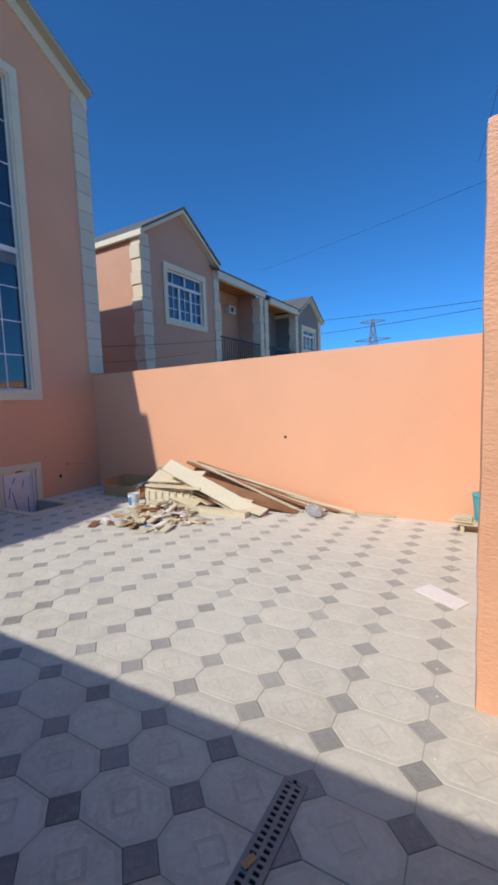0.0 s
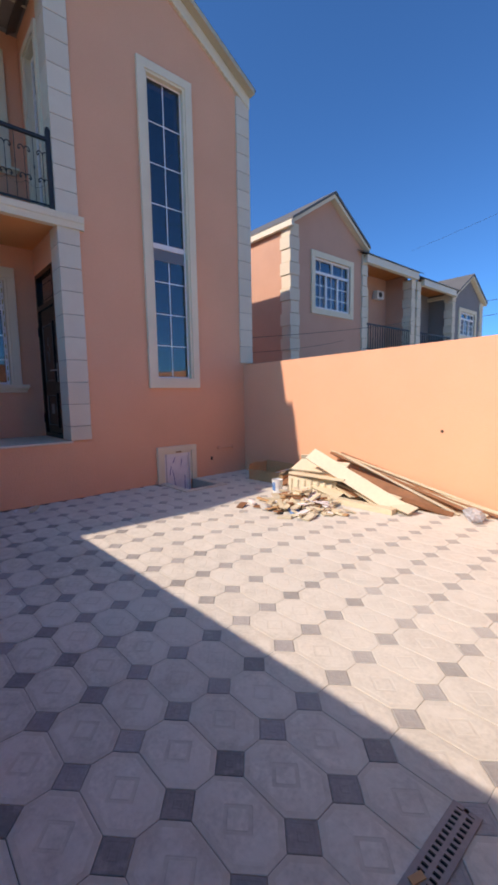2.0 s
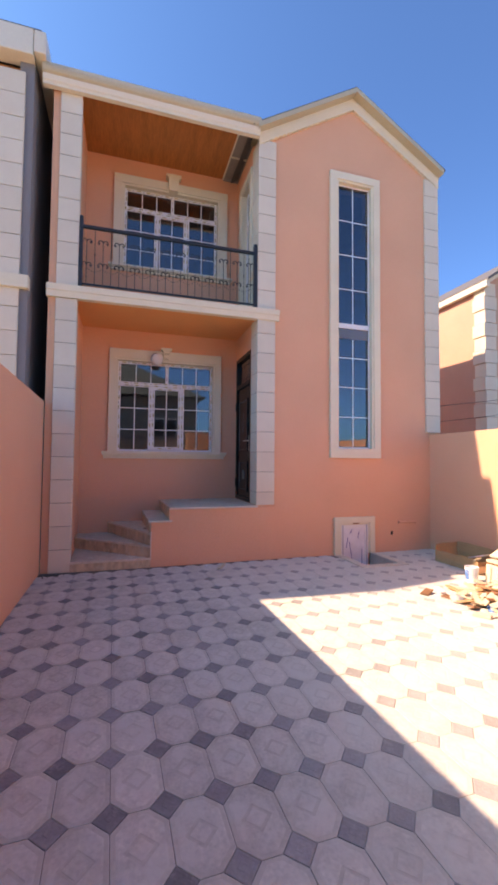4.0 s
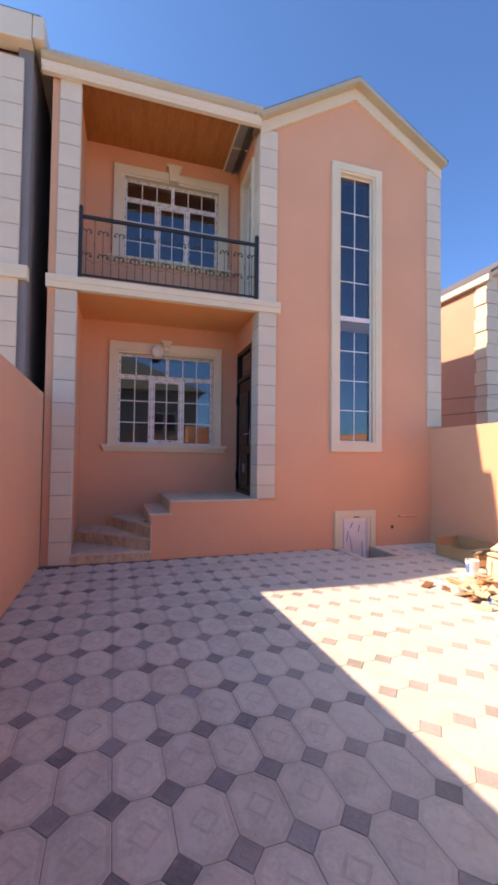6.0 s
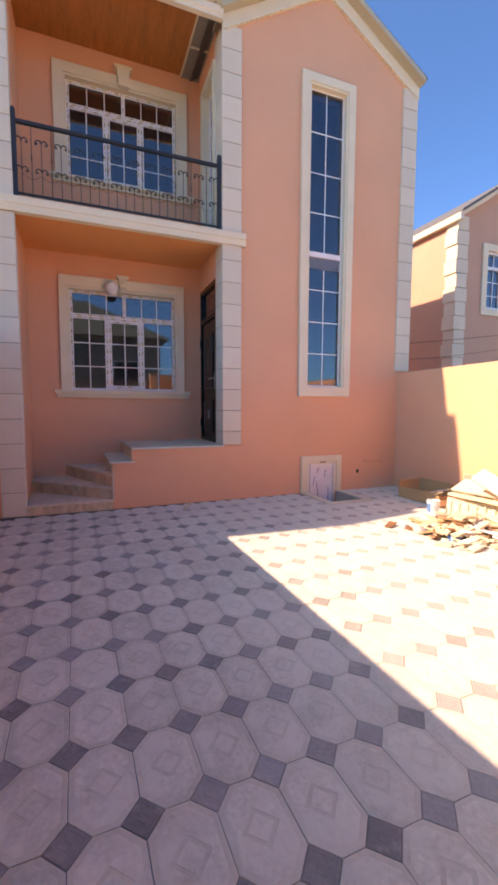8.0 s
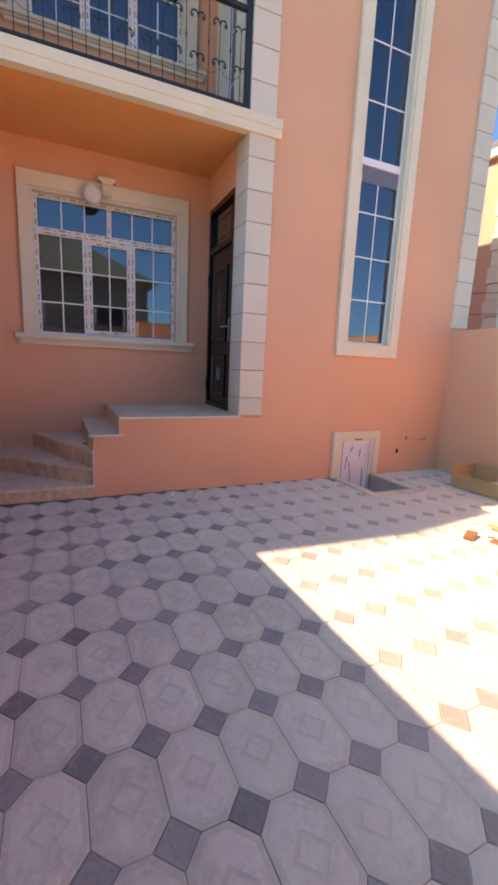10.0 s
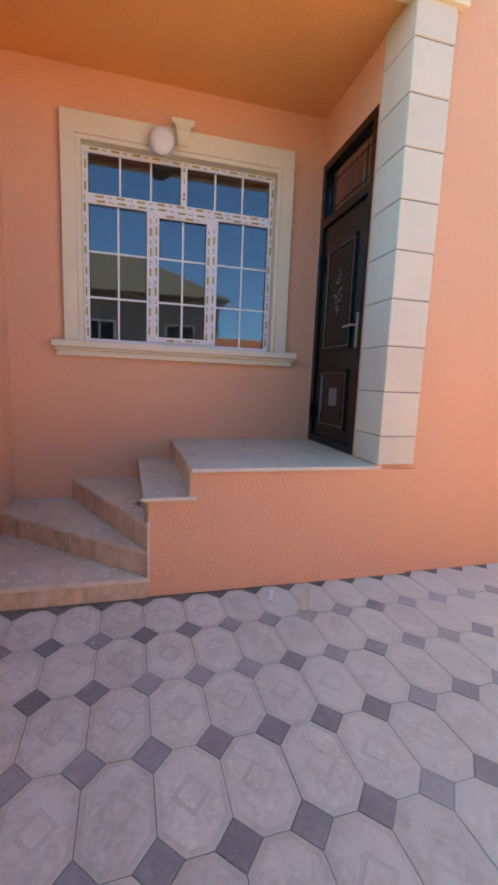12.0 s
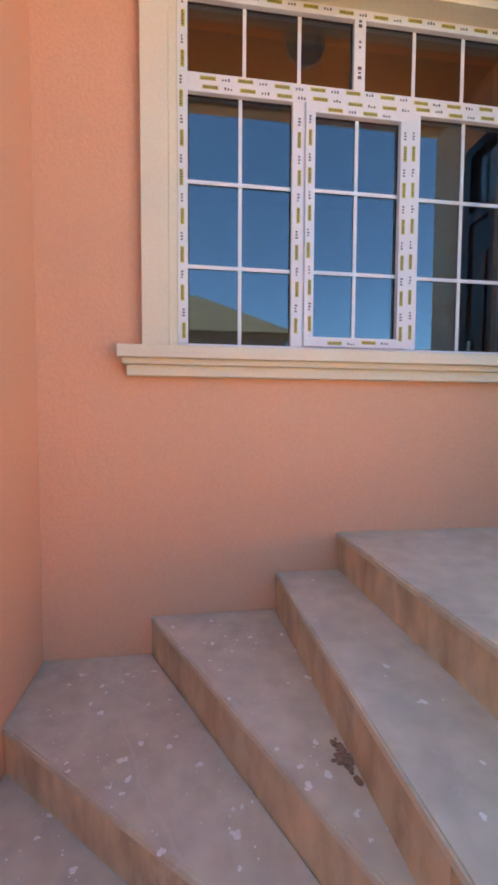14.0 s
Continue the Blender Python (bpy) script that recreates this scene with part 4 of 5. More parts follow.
LX = -6.42
house_l = thing("house", pose(0, 0, 0), "tall grey stucco house with cream quoins and band beside the porch", "house")
part("wall", boxes((-14.0, LX, -1.50, -1.31, -0.1, 7.7)), grey_stucco, house_l)
part("wall", boxes((-14.0, LX - 1.4, -8.6, -1.50, -0.1, 7.5)), grey_stucco, house_l)
part("wall", boxes((LX - 1.4, LX, -8.6, -4.75, -0.1, 7.5)), grey_stucco, house_l)
part("wall", prism(bmesh.new(), [(-8.6, 7.5), (-3.8, 7.5), (-6.2, 8.7)], "x", LX, LX - 6), grey_stucco, house_l)
for i in range(21):
    part("quoin_block", boxes((LX - 0.2, LX + 0.04, -1.76, -1.42, i * 0.352, i * 0.352 + 0.343), bevel=0.008), limestone, house_l)
part("band", boxes((LX - 0.05, LX + 0.09, -4.75, -1.29, 4.14, 4.33), bevel=0.012), cream, house_l, "cream moulded band")
part("slab", boxes((LX - 1.4, LX - 0.05, -4.75, -1.50, 4.14, 4.33)), cream, house_l)
part("eave_board", boxes((LX - 0.1, LX + 0.17, -4.9, -1.305, 7.56, 7.95), bevel=0.02), eave_paint, house_l, "cream eave board")
part("eave_board", boxes((-14.0, LX + 0.165, -1.30, -1.14, 7.62, 7.95), bevel=0.02), eave_paint, house_l, "cream eave board")
part("ceiling", boxes((LX - 1.4, LX - 0.1, -4.75, -1.5, 7.50, 7.53)), soffit_wood, house_l, "brown soffit")
part("roof", boxes((-14.0, LX + 0.15, -4.9, -1.2, 7.955, 7.98)), roof_sheet, house_l)
for a in (-3.6, -8.8):
    part("verge", prism(bmesh.new(), [(-6.2, 8.95), (a, 7.80), (a, 7.60), (-6.2, 8.72)], "x", LX - 0.1, LX + 0.36), eave_paint, house_l, "cream verge board")
part("rail", boxes((LX - 0.06, LX, -4.6, -1.8, 5.28, 5.33), (LX - 0.05, LX - 0.01, -4.6, -1.8, 4.4, 4.43), *[(LX - 0.04, LX - 0.025, -1.85 - k * 0.145, -1.835 - k * 0.145, 4.33, 5.29) for k in range(19)]), iron, house_l, "black iron balcony rail")
part("post", boxes((LX - 0.07, LX, -1.83, -1.765, 4.33, 5.43)), iron, house_l, "black iron post")
far_window(house_l, LX - 1.28, -3.9, -2.5, 5.2, 7.0)

# house over the road, seen in the window glass
house_s = thing("house", pose(0, 0, -1.1), "brown rendered house with a green hipped roof over the road", "house")
part("wall", boxes((9.0, 17.0, -9.0, 4.3, 0.0, 6.6)), street_wall, house_s)
bm = bmesh.new()
vs = [bm.verts.new(p) for p in ((8.5, -9.5, 6.6), (17.5, -9.5, 6.6), (17.5, 4.8, 6.6), (8.5, 4.8, 6.6), (13.0, -5.0, 9.4), (13.0, 0.3, 9.4))]
for f in ((3, 2, 1, 0), (0, 1, 4), (2, 3, 5), (1, 2, 5, 4), (3, 0, 4, 5)):
    bm.faces.new([vs[k] for k in f])
bmesh.ops.recalc_face_normals(bm, faces=bm.faces[:])
part("roof", bm, green_roof, house_s, "green hipped sheet roof")
for k in range(30):
    y = -9.0 + k * 0.46
    t = min(1.0, (y + 9.5) / 4.5, (4.8 - y) / 4.5)
    part("roof_rib", rod(bmesh.new(), (8.5, y, 6.615), (8.5 + 4.5 * t, y, 6.615 + 2.8 * t), 0.018, 5), green_roof, house_s)
for y in (-6.5, -2.2, 1.6):
    w = part("window", boxes((8.93, 9.0, y, y + 1.5, 3.9, 5.3)), pvc, house_s, "white framed window")
    part("pane", boxes((8.91, 8.925, y + 0.1, y + 0.7, 4.0, 5.2), (8.91, 8.925, y + 0.8, y + 1.4, 4.0, 5.2)), near_black, w)

# ---- pylons and cables ----
def pylon(x, y, base, height, w):
    p = thing("pylon", pose(x, y, base), "distant grey steel lattice power pylon", "pylon", "power pylons")
    bm = bmesh.new()
    for sx in (-1, 1):
        for sy in (-1, 1):
            rod(bm, (sx * w * 0.5, sy * w * 0.5, 0), (sx * 0.35, sy * 0.35, height), 0.14, 4)
    n = 9
    for k in range(n):
        z0, z1 = height * k / n, height * (k + 1) / n
        a, b = w * 0.5 * (1 - k / n) + 0.35 * k / n, w * 0.5 * (1 - (k + 1) / n) + 0.35 * (k + 1) / n
        for s in (-1, 1):
            rod(bm, (-a, s * a, z0), (b, s * b, z1), 0.09, 4)
            rod(bm, (a, s * a, z0), (-b, s * b, z1), 0.09, 4)
    part("tower", bm, steel_far, p)
    for z, r in ((height - 0.5, 4.2), (height - 6.5, 6.0)):
        bm = bmesh.new()
        for s in (-1, 1):
            rod(bm, (0, 0, z + 0.6), (s * r, 0, z), 0.13, 4)
            rod(bm, (0, 0, z - 0.6), (s * r, 0, z), 0.13, 4)
        part("crossarm", bm, steel_far, p)


pylon(-34.73, 144.0, -1.0, 28.7, 7.0)
pylon(-70.0, 250.0, -1.0, 30.0, 7.0)


def cable(a, b, r, sag=0.0, label="thin black overhead cable"):
    a, b = Vector(a), Vector(b)
    pts = [a.lerp(b, k / 12) - Vector((0, 0, sag * 4 * (k / 12) * (1 - k / 12))) for k in range(13)]
    tagged(mesh("cable", rods(pts, r, 5), cable_rubber), label, "cable", "overhead cables")


E0 = Vector((0.317, 0.271, 1.586))


def sighted(d, far):
    return E0 + Vector(d) * far


cable((-15.85, 30.0, 11.9), (5.0, 14.47, 8.55), 0.007, 0.15)
for d0, f0, d1, f1, r in (((-0.36, 0.919, 0.181), 60, (0.13, 0.985, 0.192), 45, 0.028), ((-0.36, 0.923, 0.151), 60, (0.13, 0.988, 0.185), 45, 0.028),
                          ((-0.03, 0.90, 0.42), 30, (0.06, 0.70, 0.70), 16, 0.010), ((-0.005, 0.90, 0.42), 30, (0.085, 0.70, 0.70), 16, 0.010), ((-0.02, 0.90, 0.43), 20, (0.22, 0.78, 0.61), 12, 0.014)):
    cable(sighted(d0, f0), sighted(d1, f1), r, 0.15)
cable((-6.54, 6.065, 2.80), (-8.46, 16.55, 4.48), 0.006, 0.06)
cable((-6.64, 6.045, 2.49), (-8.495, 11.97, 3.38), 0.005, 0.05)

# ---- drain channel ----
drain = thing("drain_grate", pose(-0.04, 0, 0), "slotted grey metal drain grate set in the paving", "drain")
# Flat strip just below the slots; its colour gives the channel's shade.
part("channel", boxes((-0.40, -0.305, -1.05, 1.68, -0.012, 0.002)), near_black, drain, "near-black strip painted as the shaded channel under the grate")
rows = [(-0.405, -0.385, -1.05, 1.69, 0.0, 0.007), (-0.32, -0.30, -1.05, 1.69, 0.0, 0.007), (-0.361, -0.344, -1.05, 1.69, 0.0, 0.007), (-0.385, -0.32, 1.672, 1.69, 0.0, 0.007)]
rows += [(xa, xb, 1.655 - k * 0.026, 1.667 - k * 0.026, 0.0, 0.007) for k in range(104) for xa, xb in ((-0.385, -0.361), (-0.344, -0.32))]
part("grate", boxes(*rows), grate_metal, drain)
leaf_bm = boxes((-0.028, 0.028, -0.013, 0.013, 0.0, 0.005), bevel=0.002)
chip = mesh("wood_chip", leaf_bm, cardboard)
chip.matrix_basis = pose(-0.41, 1.33, 0.008, 0, 0, 70)
tagged(chip, "small tan wood chip on the drain grate", "wood chip")

# ---- small things ----
def board(name, a, b, width, thick, mat, label, roll=0.0, group="boards of the rubble heap"):
    """A board from end a to end b (centres of its lower face)."""
    a, b = Vector(a), Vector(b)
    d = b - a
    L = d.length
    bm = bmesh.new()
    box(bm, 0, L, -width / 2, width / 2, 0, thick, bevel=min(0.004, thick * 0.2))
    for v in bm.verts:
        v.co.y += 0.004 * math.sin(v.co.x * 3.1)
    ob = mesh(name, bm, mat)
    q = d.to_track_quat("X", "Z").to_matrix().to_4x4()
    ob.matrix_basis = Matrix.Translation(a) @ q @ pose(0, 0, 0, roll)
    return tagged(ob, label, "board", group)


board("plank", (-4.12, 5.13, 0.645), (-2.58, 5.17, 0.03), 0.23, 0.022, mdf, "wide cream board lying aslant over the rubble heap", 38)
board("plank", (-4.55, 5.28, 0.40), (-3.62, 5.36, 0.42), 0.34, 0.03, mdf, "cream board lying on top of the heap", 22)
board("plank", (-4.46, 5.03, 0.30), (-3.42, 5.10, 0.31), 0.12, 0.035, pine, "pale pine batten on the heap")
board("plank", (-3.80, 4.98, 0.0), (-2.60, 5.02, 0.0), 0.13, 0.075, pine, "pale pine beam lying on the pavers")
board("plank", (-3.35, 5.25, 0.25), (-2.05, 5.50, 0.0), 0.10, 0.02, brown_board, "brown board leaning low against the heap", 20)
board("plank", (-3.75, 5.40, 0.40), (-2.25, 5.56, 0.02), 0.20, 0.018, brown_board, "brown board leaning against the heap", 35)
board("plank", (-4.15, 5.68, 0.60), (-1.90, 5.64, 0.04), 0.05, 0.02, brown_board, "long brown batten leaning along the wall", 25)
board("plank", (-4.20, 5.74, 0.62), (-1.28, 5.70, 0.0), 0.035, 0.025, pine, "long thin grey-brown trim leaning along the wall")
board("plank", (-4.00, 5.77, 0.60), (-1.55, 5.76, 0.0), 0.04, 0.02, brown_board, "long thin brown trim leaning along the wall")
board("plank", (-3.85, 5.68, 0.56), (-2.0, 5.56, 0.0), 0.05, 0.02, mdf, "thin cream trim leaning on the heap")
board("plank", (-1.35, 5.77, 0.0), (-0.78, 5.79, 0.0), 0.05, 0.025, pine, "short pale batten at the foot of the wall")
board("plank", (-4.5, 5.35, 0.1), (-3.3, 5.45, 0.06), 0.35, 0.02, brown_board, "dark board under the heap")
board("plank", (-4.95, 5.25, 0.02), (-4.2, 5.55, 0.3), 0.18, 0.02, brown_board, "short brown board propped in the heap", 30)
board("plank", (-4.55, 5.6, 0.0), (-4.5, 5.55, 0.55), 0.3, 0.03, mdf, "cream offcut standing in the heap")

random.seed(21)
for k in range(26):
    x, y = random.uniform(-4.6, -3.2), random.uniform(5.15, 5.62)
    z = random.uniform(0.02, 0.30) * (1 - (x + 4.7) / 2.2)
    L, a = random.uniform(0.45, 1.1), random.uniform(-0.35, 0.35)
    board("plank", (x, y, z + 0.10), (min(-2.4, x + L * math.cos(a)), min(5.7, max(5.05, y + L * math.sin(a))), max(0.01, z - 0.02)), random.uniform(0.06, 0.2), 0.018, random.choice((mdf, pine, mdf, brown_board)), "loose offcut board in the rubble heap", random.uniform(-15, 25))
for k in range(5):
    board("plank", (-4.1 + 0.12 * k, 5.70 + 0.012 * k, 0.60 - 0.05 * k), (-2.1 + 0.2 * k, 5.66 + 0.01 * k, 0.03), 0.045, 0.015, (brown_board, pine, mdf, brown_board, pine)[k], "thin trim strip leaning along the wall", 10 * k)
panel = thing("moulded_panel", pose(-4.06, 5.06, 0.0, -8, 0, 12), "cream moulded panel standing in the heap", "panel")
part("sheet", boxes((-0.42, 0.42, -0.015, 0.015, 0.0, 0.27), bevel=0.004), mdf, panel)
for k in range(7):
    x = -0.36 + k * 0.12
    bm = bmesh.new()
    rod(bm, (x, -0.02, 0.03), (x, -0.02, 0.21), 0.028, 8)
    bmesh.ops.create_uvsphere(bm, u_segments=8, v_segments=5, radius=0.028, matrix=Matrix.Translation((x, -0.02, 0.21)))
    part("flute", bm, mdf, panel)

carton = thing("cardboard_box", pose(-5.32, 5.50, 0.0, 0, 0, 4), "torn open brown cardboard box with offcuts inside", "box")
for name, b in (("side", (-0.42, 0.40, -0.25, -0.243, 0, 0.20)), ("side", (-0.42, 0.40, 0.243, 0.25, 0, 0.30)), ("side", (-0.427, -0.42, -0.25, 0.25, 0, 0.29)), ("side", (0.40, 0.407, -0.25, 0.25, 0, 0.16)), ("bottom", (-0.42, 0.40, -0.243, 0.243, 0.0, 0.006))):
    bm = boxes(b)
    bmesh.ops.subdivide_edges(bm, edges=[e for e in bm.edges if e.calc_length() > 0.1], cuts=6, use_grid_fill=True)
    for v in bm.verts:
        if v.co.z > 0.05:
            v.co += noise.noise_vector(v.co * 5) * 0.02
    part(name, bm, cardboard, carton)
for a, b, w, m in (((-5.58, 5.45, 0.03), (-5.03, 5.62, 0.22), 0.10, mdf), ((-5.63, 5.6, 0.02), (-5.08, 5.5, 0.2), 0.14, paper_white), ((-5.2, 5.40, 0.04), (-4.83, 5.24, 0.24), 0.07, pine)):
    board("offcut", a, b, w, 0.012, m, "pale offcut lying in the cardboard box", 8, "offcuts in the box")

bucket = thing("paint_bucket", pose(-4.55, 4.81, 0.0) @ Matrix.Diagonal((0.88, 0.88, 0.92, 1)), "white plastic paint bucket with a blue label", "bucket")
bm = bmesh.new()
ring = []
for z, r in ((0, 0.085), (0.24, 0.105), (0.24, 0.100), (0.01, 0.081)):
    ring.append([bm.verts.new((r * math.cos(2 * math.pi * k / 20), r * math.sin(2 * math.pi * k / 20), z)) for k in range(20)])
for a, b in zip(ring, ring[1:]):
    for k in range(20):
        bm.faces.new((a[k], a[(k + 1) % 20], b[(k + 1) % 20], b[k]))
bm.faces.new(ring[0][::-1])
bm.faces.new(ring[3])
part("body", bm, white_plastic, bucket)
bm = bmesh.new()
lo, hi = [], []
for k in range(8):
    a = -2.6 + k * 0.2
    lo.append(bm.verts.new((0.0905 * math.cos(a), 0.0905 * math.sin(a), 0.05)))
    hi.append(bm.verts.new((0.103 * math.cos(a), 0.103 * math.sin(a), 0.20)))
for k in range(7):
    bm.faces.new((lo[k], lo[k + 1], hi[k + 1], hi[k]))
part("label", bm, blue_plastic, bucket, "blue printed label")
part("handle", rods([(0.106 * math.cos(a), 0.106 * math.sin(a), 0.22 - 0.09 * math.sin((a + 2.2) / 1.7 * 1.5)) for a in [-2.2 + 0.2 * k for k in range(11)]], 0.003, 5), chrome, bucket, "thin wire handle")

bag = bmesh.new()
bmesh.ops.create_icosphere(bag, subdivisions=4, radius=0.135)
for v in bag.verts:
    n1 = noise.noise(v.co * 9) * 0.035 + noise.noise(v.co * 22) * 0.015
    v.co = v.co * (1 + n1 / 0.16)
    v.co.z = max(-0.11, v.co.z * 0.85)
    v.co.x *= 1.35
bag_ob = mesh("plastic_bag", bag, clear_film, smooth=False)
bag_ob.matrix_basis = pose(-1.78, 5.44, 0.080, 0, 0, -20) @ Matrix.Diagonal((0.74, 0.74, 0.74, 1))
tagged(bag_ob, "crumpled clear plastic bag beside the boards", "plastic bag")
bottle_bm = rod(bmesh.new(), (-0.10, 0, 0.05), (0.08, 0, 0.05), 0.048, 14)
rod(bottle_bm, (0.08, 0, 0.05), (0.15, 0, 0.05), 0.045, 14, 0.016)
bottle = mesh("plastic_bottle", bottle_bm, clear_film)
bottle.matrix_basis = pose(-3.62, 4.22, 0.0, 0, 0, 60)
tagged(bottle, "crushed clear plastic bottle among wood scraps", "bottle")

random.seed(7)
for k in range(125):
    x, y = random.gauss(-3.70, 0.27), random.gauss(4.40, 0.22)
    x, y = min(-3.0, max(-4.4, x)), min(4.95, max(3.85, y))
    L, W, T = random.uniform(0.08, 0.36), random.uniform(0.03, 0.12), random.uniform(0.008, 0.03)
    bm = boxes((-L / 2, L / 2, -W / 2, W / 2, 0, T), bevel=0.002)
    cut = random.uniform(-0.02, 0.02)
    for v in bm.verts:
        if v.co.x > 0:
            v.co.y += cut
            v.co.x += random.uniform(-0.02, 0.02)
    ob = mesh("wood_scrap", bm, random.choice((pine, pine, mdf, mdf, pine, mdf, brown_board, paper_white, pine, cardboard)))
    tilt = random.uniform(0, 16)
    ob.matrix_basis = pose(x, y, 0.001 + max(0, 0.26 - 0.5 * math.hypot(x + 3.75, y - 4.5)) * random.random() + math.sin(radians(tilt)) * L / 2, 0, tilt, random.uniform(0, 360))
    tagged(ob, "small splintered pale wood scrap on the pavers", "wood scrap", "scraps before the heap")
for x, y, m, lab in ((-3.95, 3.98, dark_paver, "dark crumpled rag on the pavers"), (-3.55, 4.12, blue_plastic, "blue and white plastic scrap on the pavers")):
    bm = bmesh.new()
    bmesh.ops.create_icosphere(bm, subdivisions=3, radius=0.07)
    for v in bm.verts:
        v.co *= 1 + noise.noise(v.co * 16) * 0.5
        v.co.z = max(-0.035, v.co.z * 0.7)
    ob = mesh("rag", bm, m, smooth=True)
    ob.matrix_basis = pose(x, y, 0.036)
    tagged(ob, lab, "rag")

sheet_bm = bmesh.new()
slab(sheet_bm, [(-0.238, 3.718), (-0.14, 3.879), (0.165, 3.668), (0.088, 3.516)], 0.001, 0.012)
tagged(mesh("white_panel", sheet_bm, paper_white), "white rectangular panel lying on the pavers", "panel")
board("wood_stick", (-6.41, 1.67, 0.001), (-6.12, 1.515, 0.001), 0.05, 0.028, pine, "short yellow wood stick before the landing wall", 0, "bits before the landing")
board("plaster_stick", (-6.44, 1.405, 0.001), (-6.30, 1.345, 0.001), 0.028, 0.015, white_plastic, "short white plastic stick before the landing wall", 0, "bits before the landing")
tub = thing("turquoise_tub", pose(0.27, 5.60, 0.14), "turquoise plastic tub standing on boards", "tub")
bm = bmesh.new()
bmesh.ops.create_cone(bm, cap_ends=True, segments=20, radius1=0.13, radius2=0.16, depth=0.30, matrix=Matrix.Translation((0, 0, 0.15)))
part("body", bm, cyan_plastic, tub)
part("rim", rods([(0.16 * math.cos(a), 0.16 * math.sin(a), 0.30) for a in [2 * math.pi * k / 20 for k in range(21)]], 0.01, 6), cyan_plastic, tub)
bench = thing("low_trestle", pose(0.22, 5.58, -0.05), "low wooden trestle by the wall", "trestle")
part("top", boxes((-0.28, 0.25, -0.14, 0.14, 0.15, 0.19), bevel=0.004), pine, bench)
for sx in (-0.22, 0.2):
    part("leg", boxes((sx, sx + 0.04, -0.12, 0.12, 0.05, 0.15)), pine, bench)
for k in range(4):
    board("offcut", (-0.12 + 0.03 * k, 5.45 + 0.06 * k, 0.142 + 0.012 * k), (0.12, 5.42 + 0.05 * k, 0.145 + 0.012 * k), 0.035, 0.012, mdf, "white trim offcut on the trestle", 0, "offcuts on the trestle")

# Solid plug on the wall face; the cable hole's shade is its colour.
bm = boxes((FX - 0.02, FX + 0.005, 4.93, 4.975, 0.31, 0.375), bevel=0.006)
tagged(mesh("cable_outlet", bm, near_black), "small near-black plug painted as a shaded cable hole in the house wall", "outlet", kind="structure")
pipe = thing("pipe_stub", pose(0, 0, 0), "short salmon-painted pipe along the house wall", "pipe")
part("pipe", rod(bmesh.new(), (FX + 0.03, 5.08, 0.545), (FX + 0.03, 5.51, 0.535), 0.018, 10), rough_stucco, pipe)
part("clip", boxes((FX, FX + 0.05, 5.10, 5.13, 0.52, 0.57)), stucco, pipe)
part("clip", boxes((FX, FX + 0.05, 5.46, 5.49, 0.51, 0.56)), stucco, pipe)
# No opening is cut: a near-black disc paints the shade inside the hole.
hole_bm = rod(bmesh.new(), (-2.375, FENCE_R - 0.004, 1.05), (-2.375, FENCE_R + 0.02, 1.05), 0.022, 10)
tagged(mesh("wall_hole", hole_bm, near_black), "small near-black disc painted as a shaded hole in the boundary wall", "hole", kind="structure")

# plaster crumbs at the foot of the walls
random.seed(11)
crumbs = bmesh.new()
for k in range(260):
    c = random.random()
    if c < 0.45:
        x, y = random.gauss(0.2, 0.16), random.uniform(2.2, 5.0)
    elif c < 0.7:
        x, y = random.uniform(-6.4, -6.2) + abs(random.gauss(0, 0.15)), random.uniform(-0.9, 3.6)
    else:
        x, y = random.uniform(-5.0, 0.2), random.uniform(2.0, 5.5)
    r = random.uniform(0.003, 0.009)
    bmesh.ops.create_icosphere(crumbs, subdivisions=1, radius=r, matrix=Matrix.Translation((x, y, r * 0.5)) @ Matrix.Diagonal((1, random.uniform(0.6, 1.4), 0.6, 1)))
tagged(mesh("plaster_crumbs", crumbs, edge_paste), "white plaster crumbs scattered over the pavers", "crumbs", kind="stuff")

splash = bmesh.new()
random.seed(5)


def on_tread(x, y):
    z = 0.15
    if (x + 6.515) * (-0.70 - PY) - (y - PY) * (-7.55 + 6.515) > 0:
        z = 0.335
    if (x + 6.515) * (-0.19 - 0.51) - (y - 0.51) * (RX + 6.515) > 0:
        z = 0.527
    if y > 0.49 + (x + 6.505) * 0.024:
        z = 0.722
    if y > 0.805 + (x + 6.505) * 0.022:
        z = 0.92
    return z


for k in range(420):
    x, y = random.uniform(-7.9, -6.56), random.uniform(-0.62, 1.9) if k % 4 == 0 else random.uniform(-0.62, 0.7)
    r = random.choice((0.002, 0.0025, 0.003, 0.003, 0.004, 0.005, 0.0075))
    z = on_tread(x, y)
    if z > 0.6 and k % 6:
        continue
    for q in range(1 if r < 0.005 else 3):
        bmesh.ops.create_icosphere(splash, subdivisions=1, radius=r, matrix=Matrix.Translation((x + random.uniform(-r, r), y + random.uniform(-r, r), z + 0.0003)) @ Matrix.Diagonal((random.uniform(0.6, 1.5), random.uniform(0.6, 1.5), 0.12, 1)))
tagged(mesh("paint_splashes", splash, white_splash), "white paint splashes dried on the marble treads", "splashes", kind="stuff")
mark = bmesh.new()
random.seed(12)
for k in range(46):
    a, r = random.uniform(0, 2 * math.pi), abs(random.gauss(0, 0.5))
    x, y, q = -7.03 + 0.075 * r * math.cos(a), 0.45 + 0.04 * r * math.sin(a), random.uniform(0.006, 0.016)
    bmesh.ops.create_icosphere(mark, subdivisions=1, radius=q, matrix=Matrix.Translation((x, y, 0.5275)) @ Matrix.Rotation(a, 4, "Z") @ Matrix.Diagonal((1.3, 0.8, 0.3, 1)))
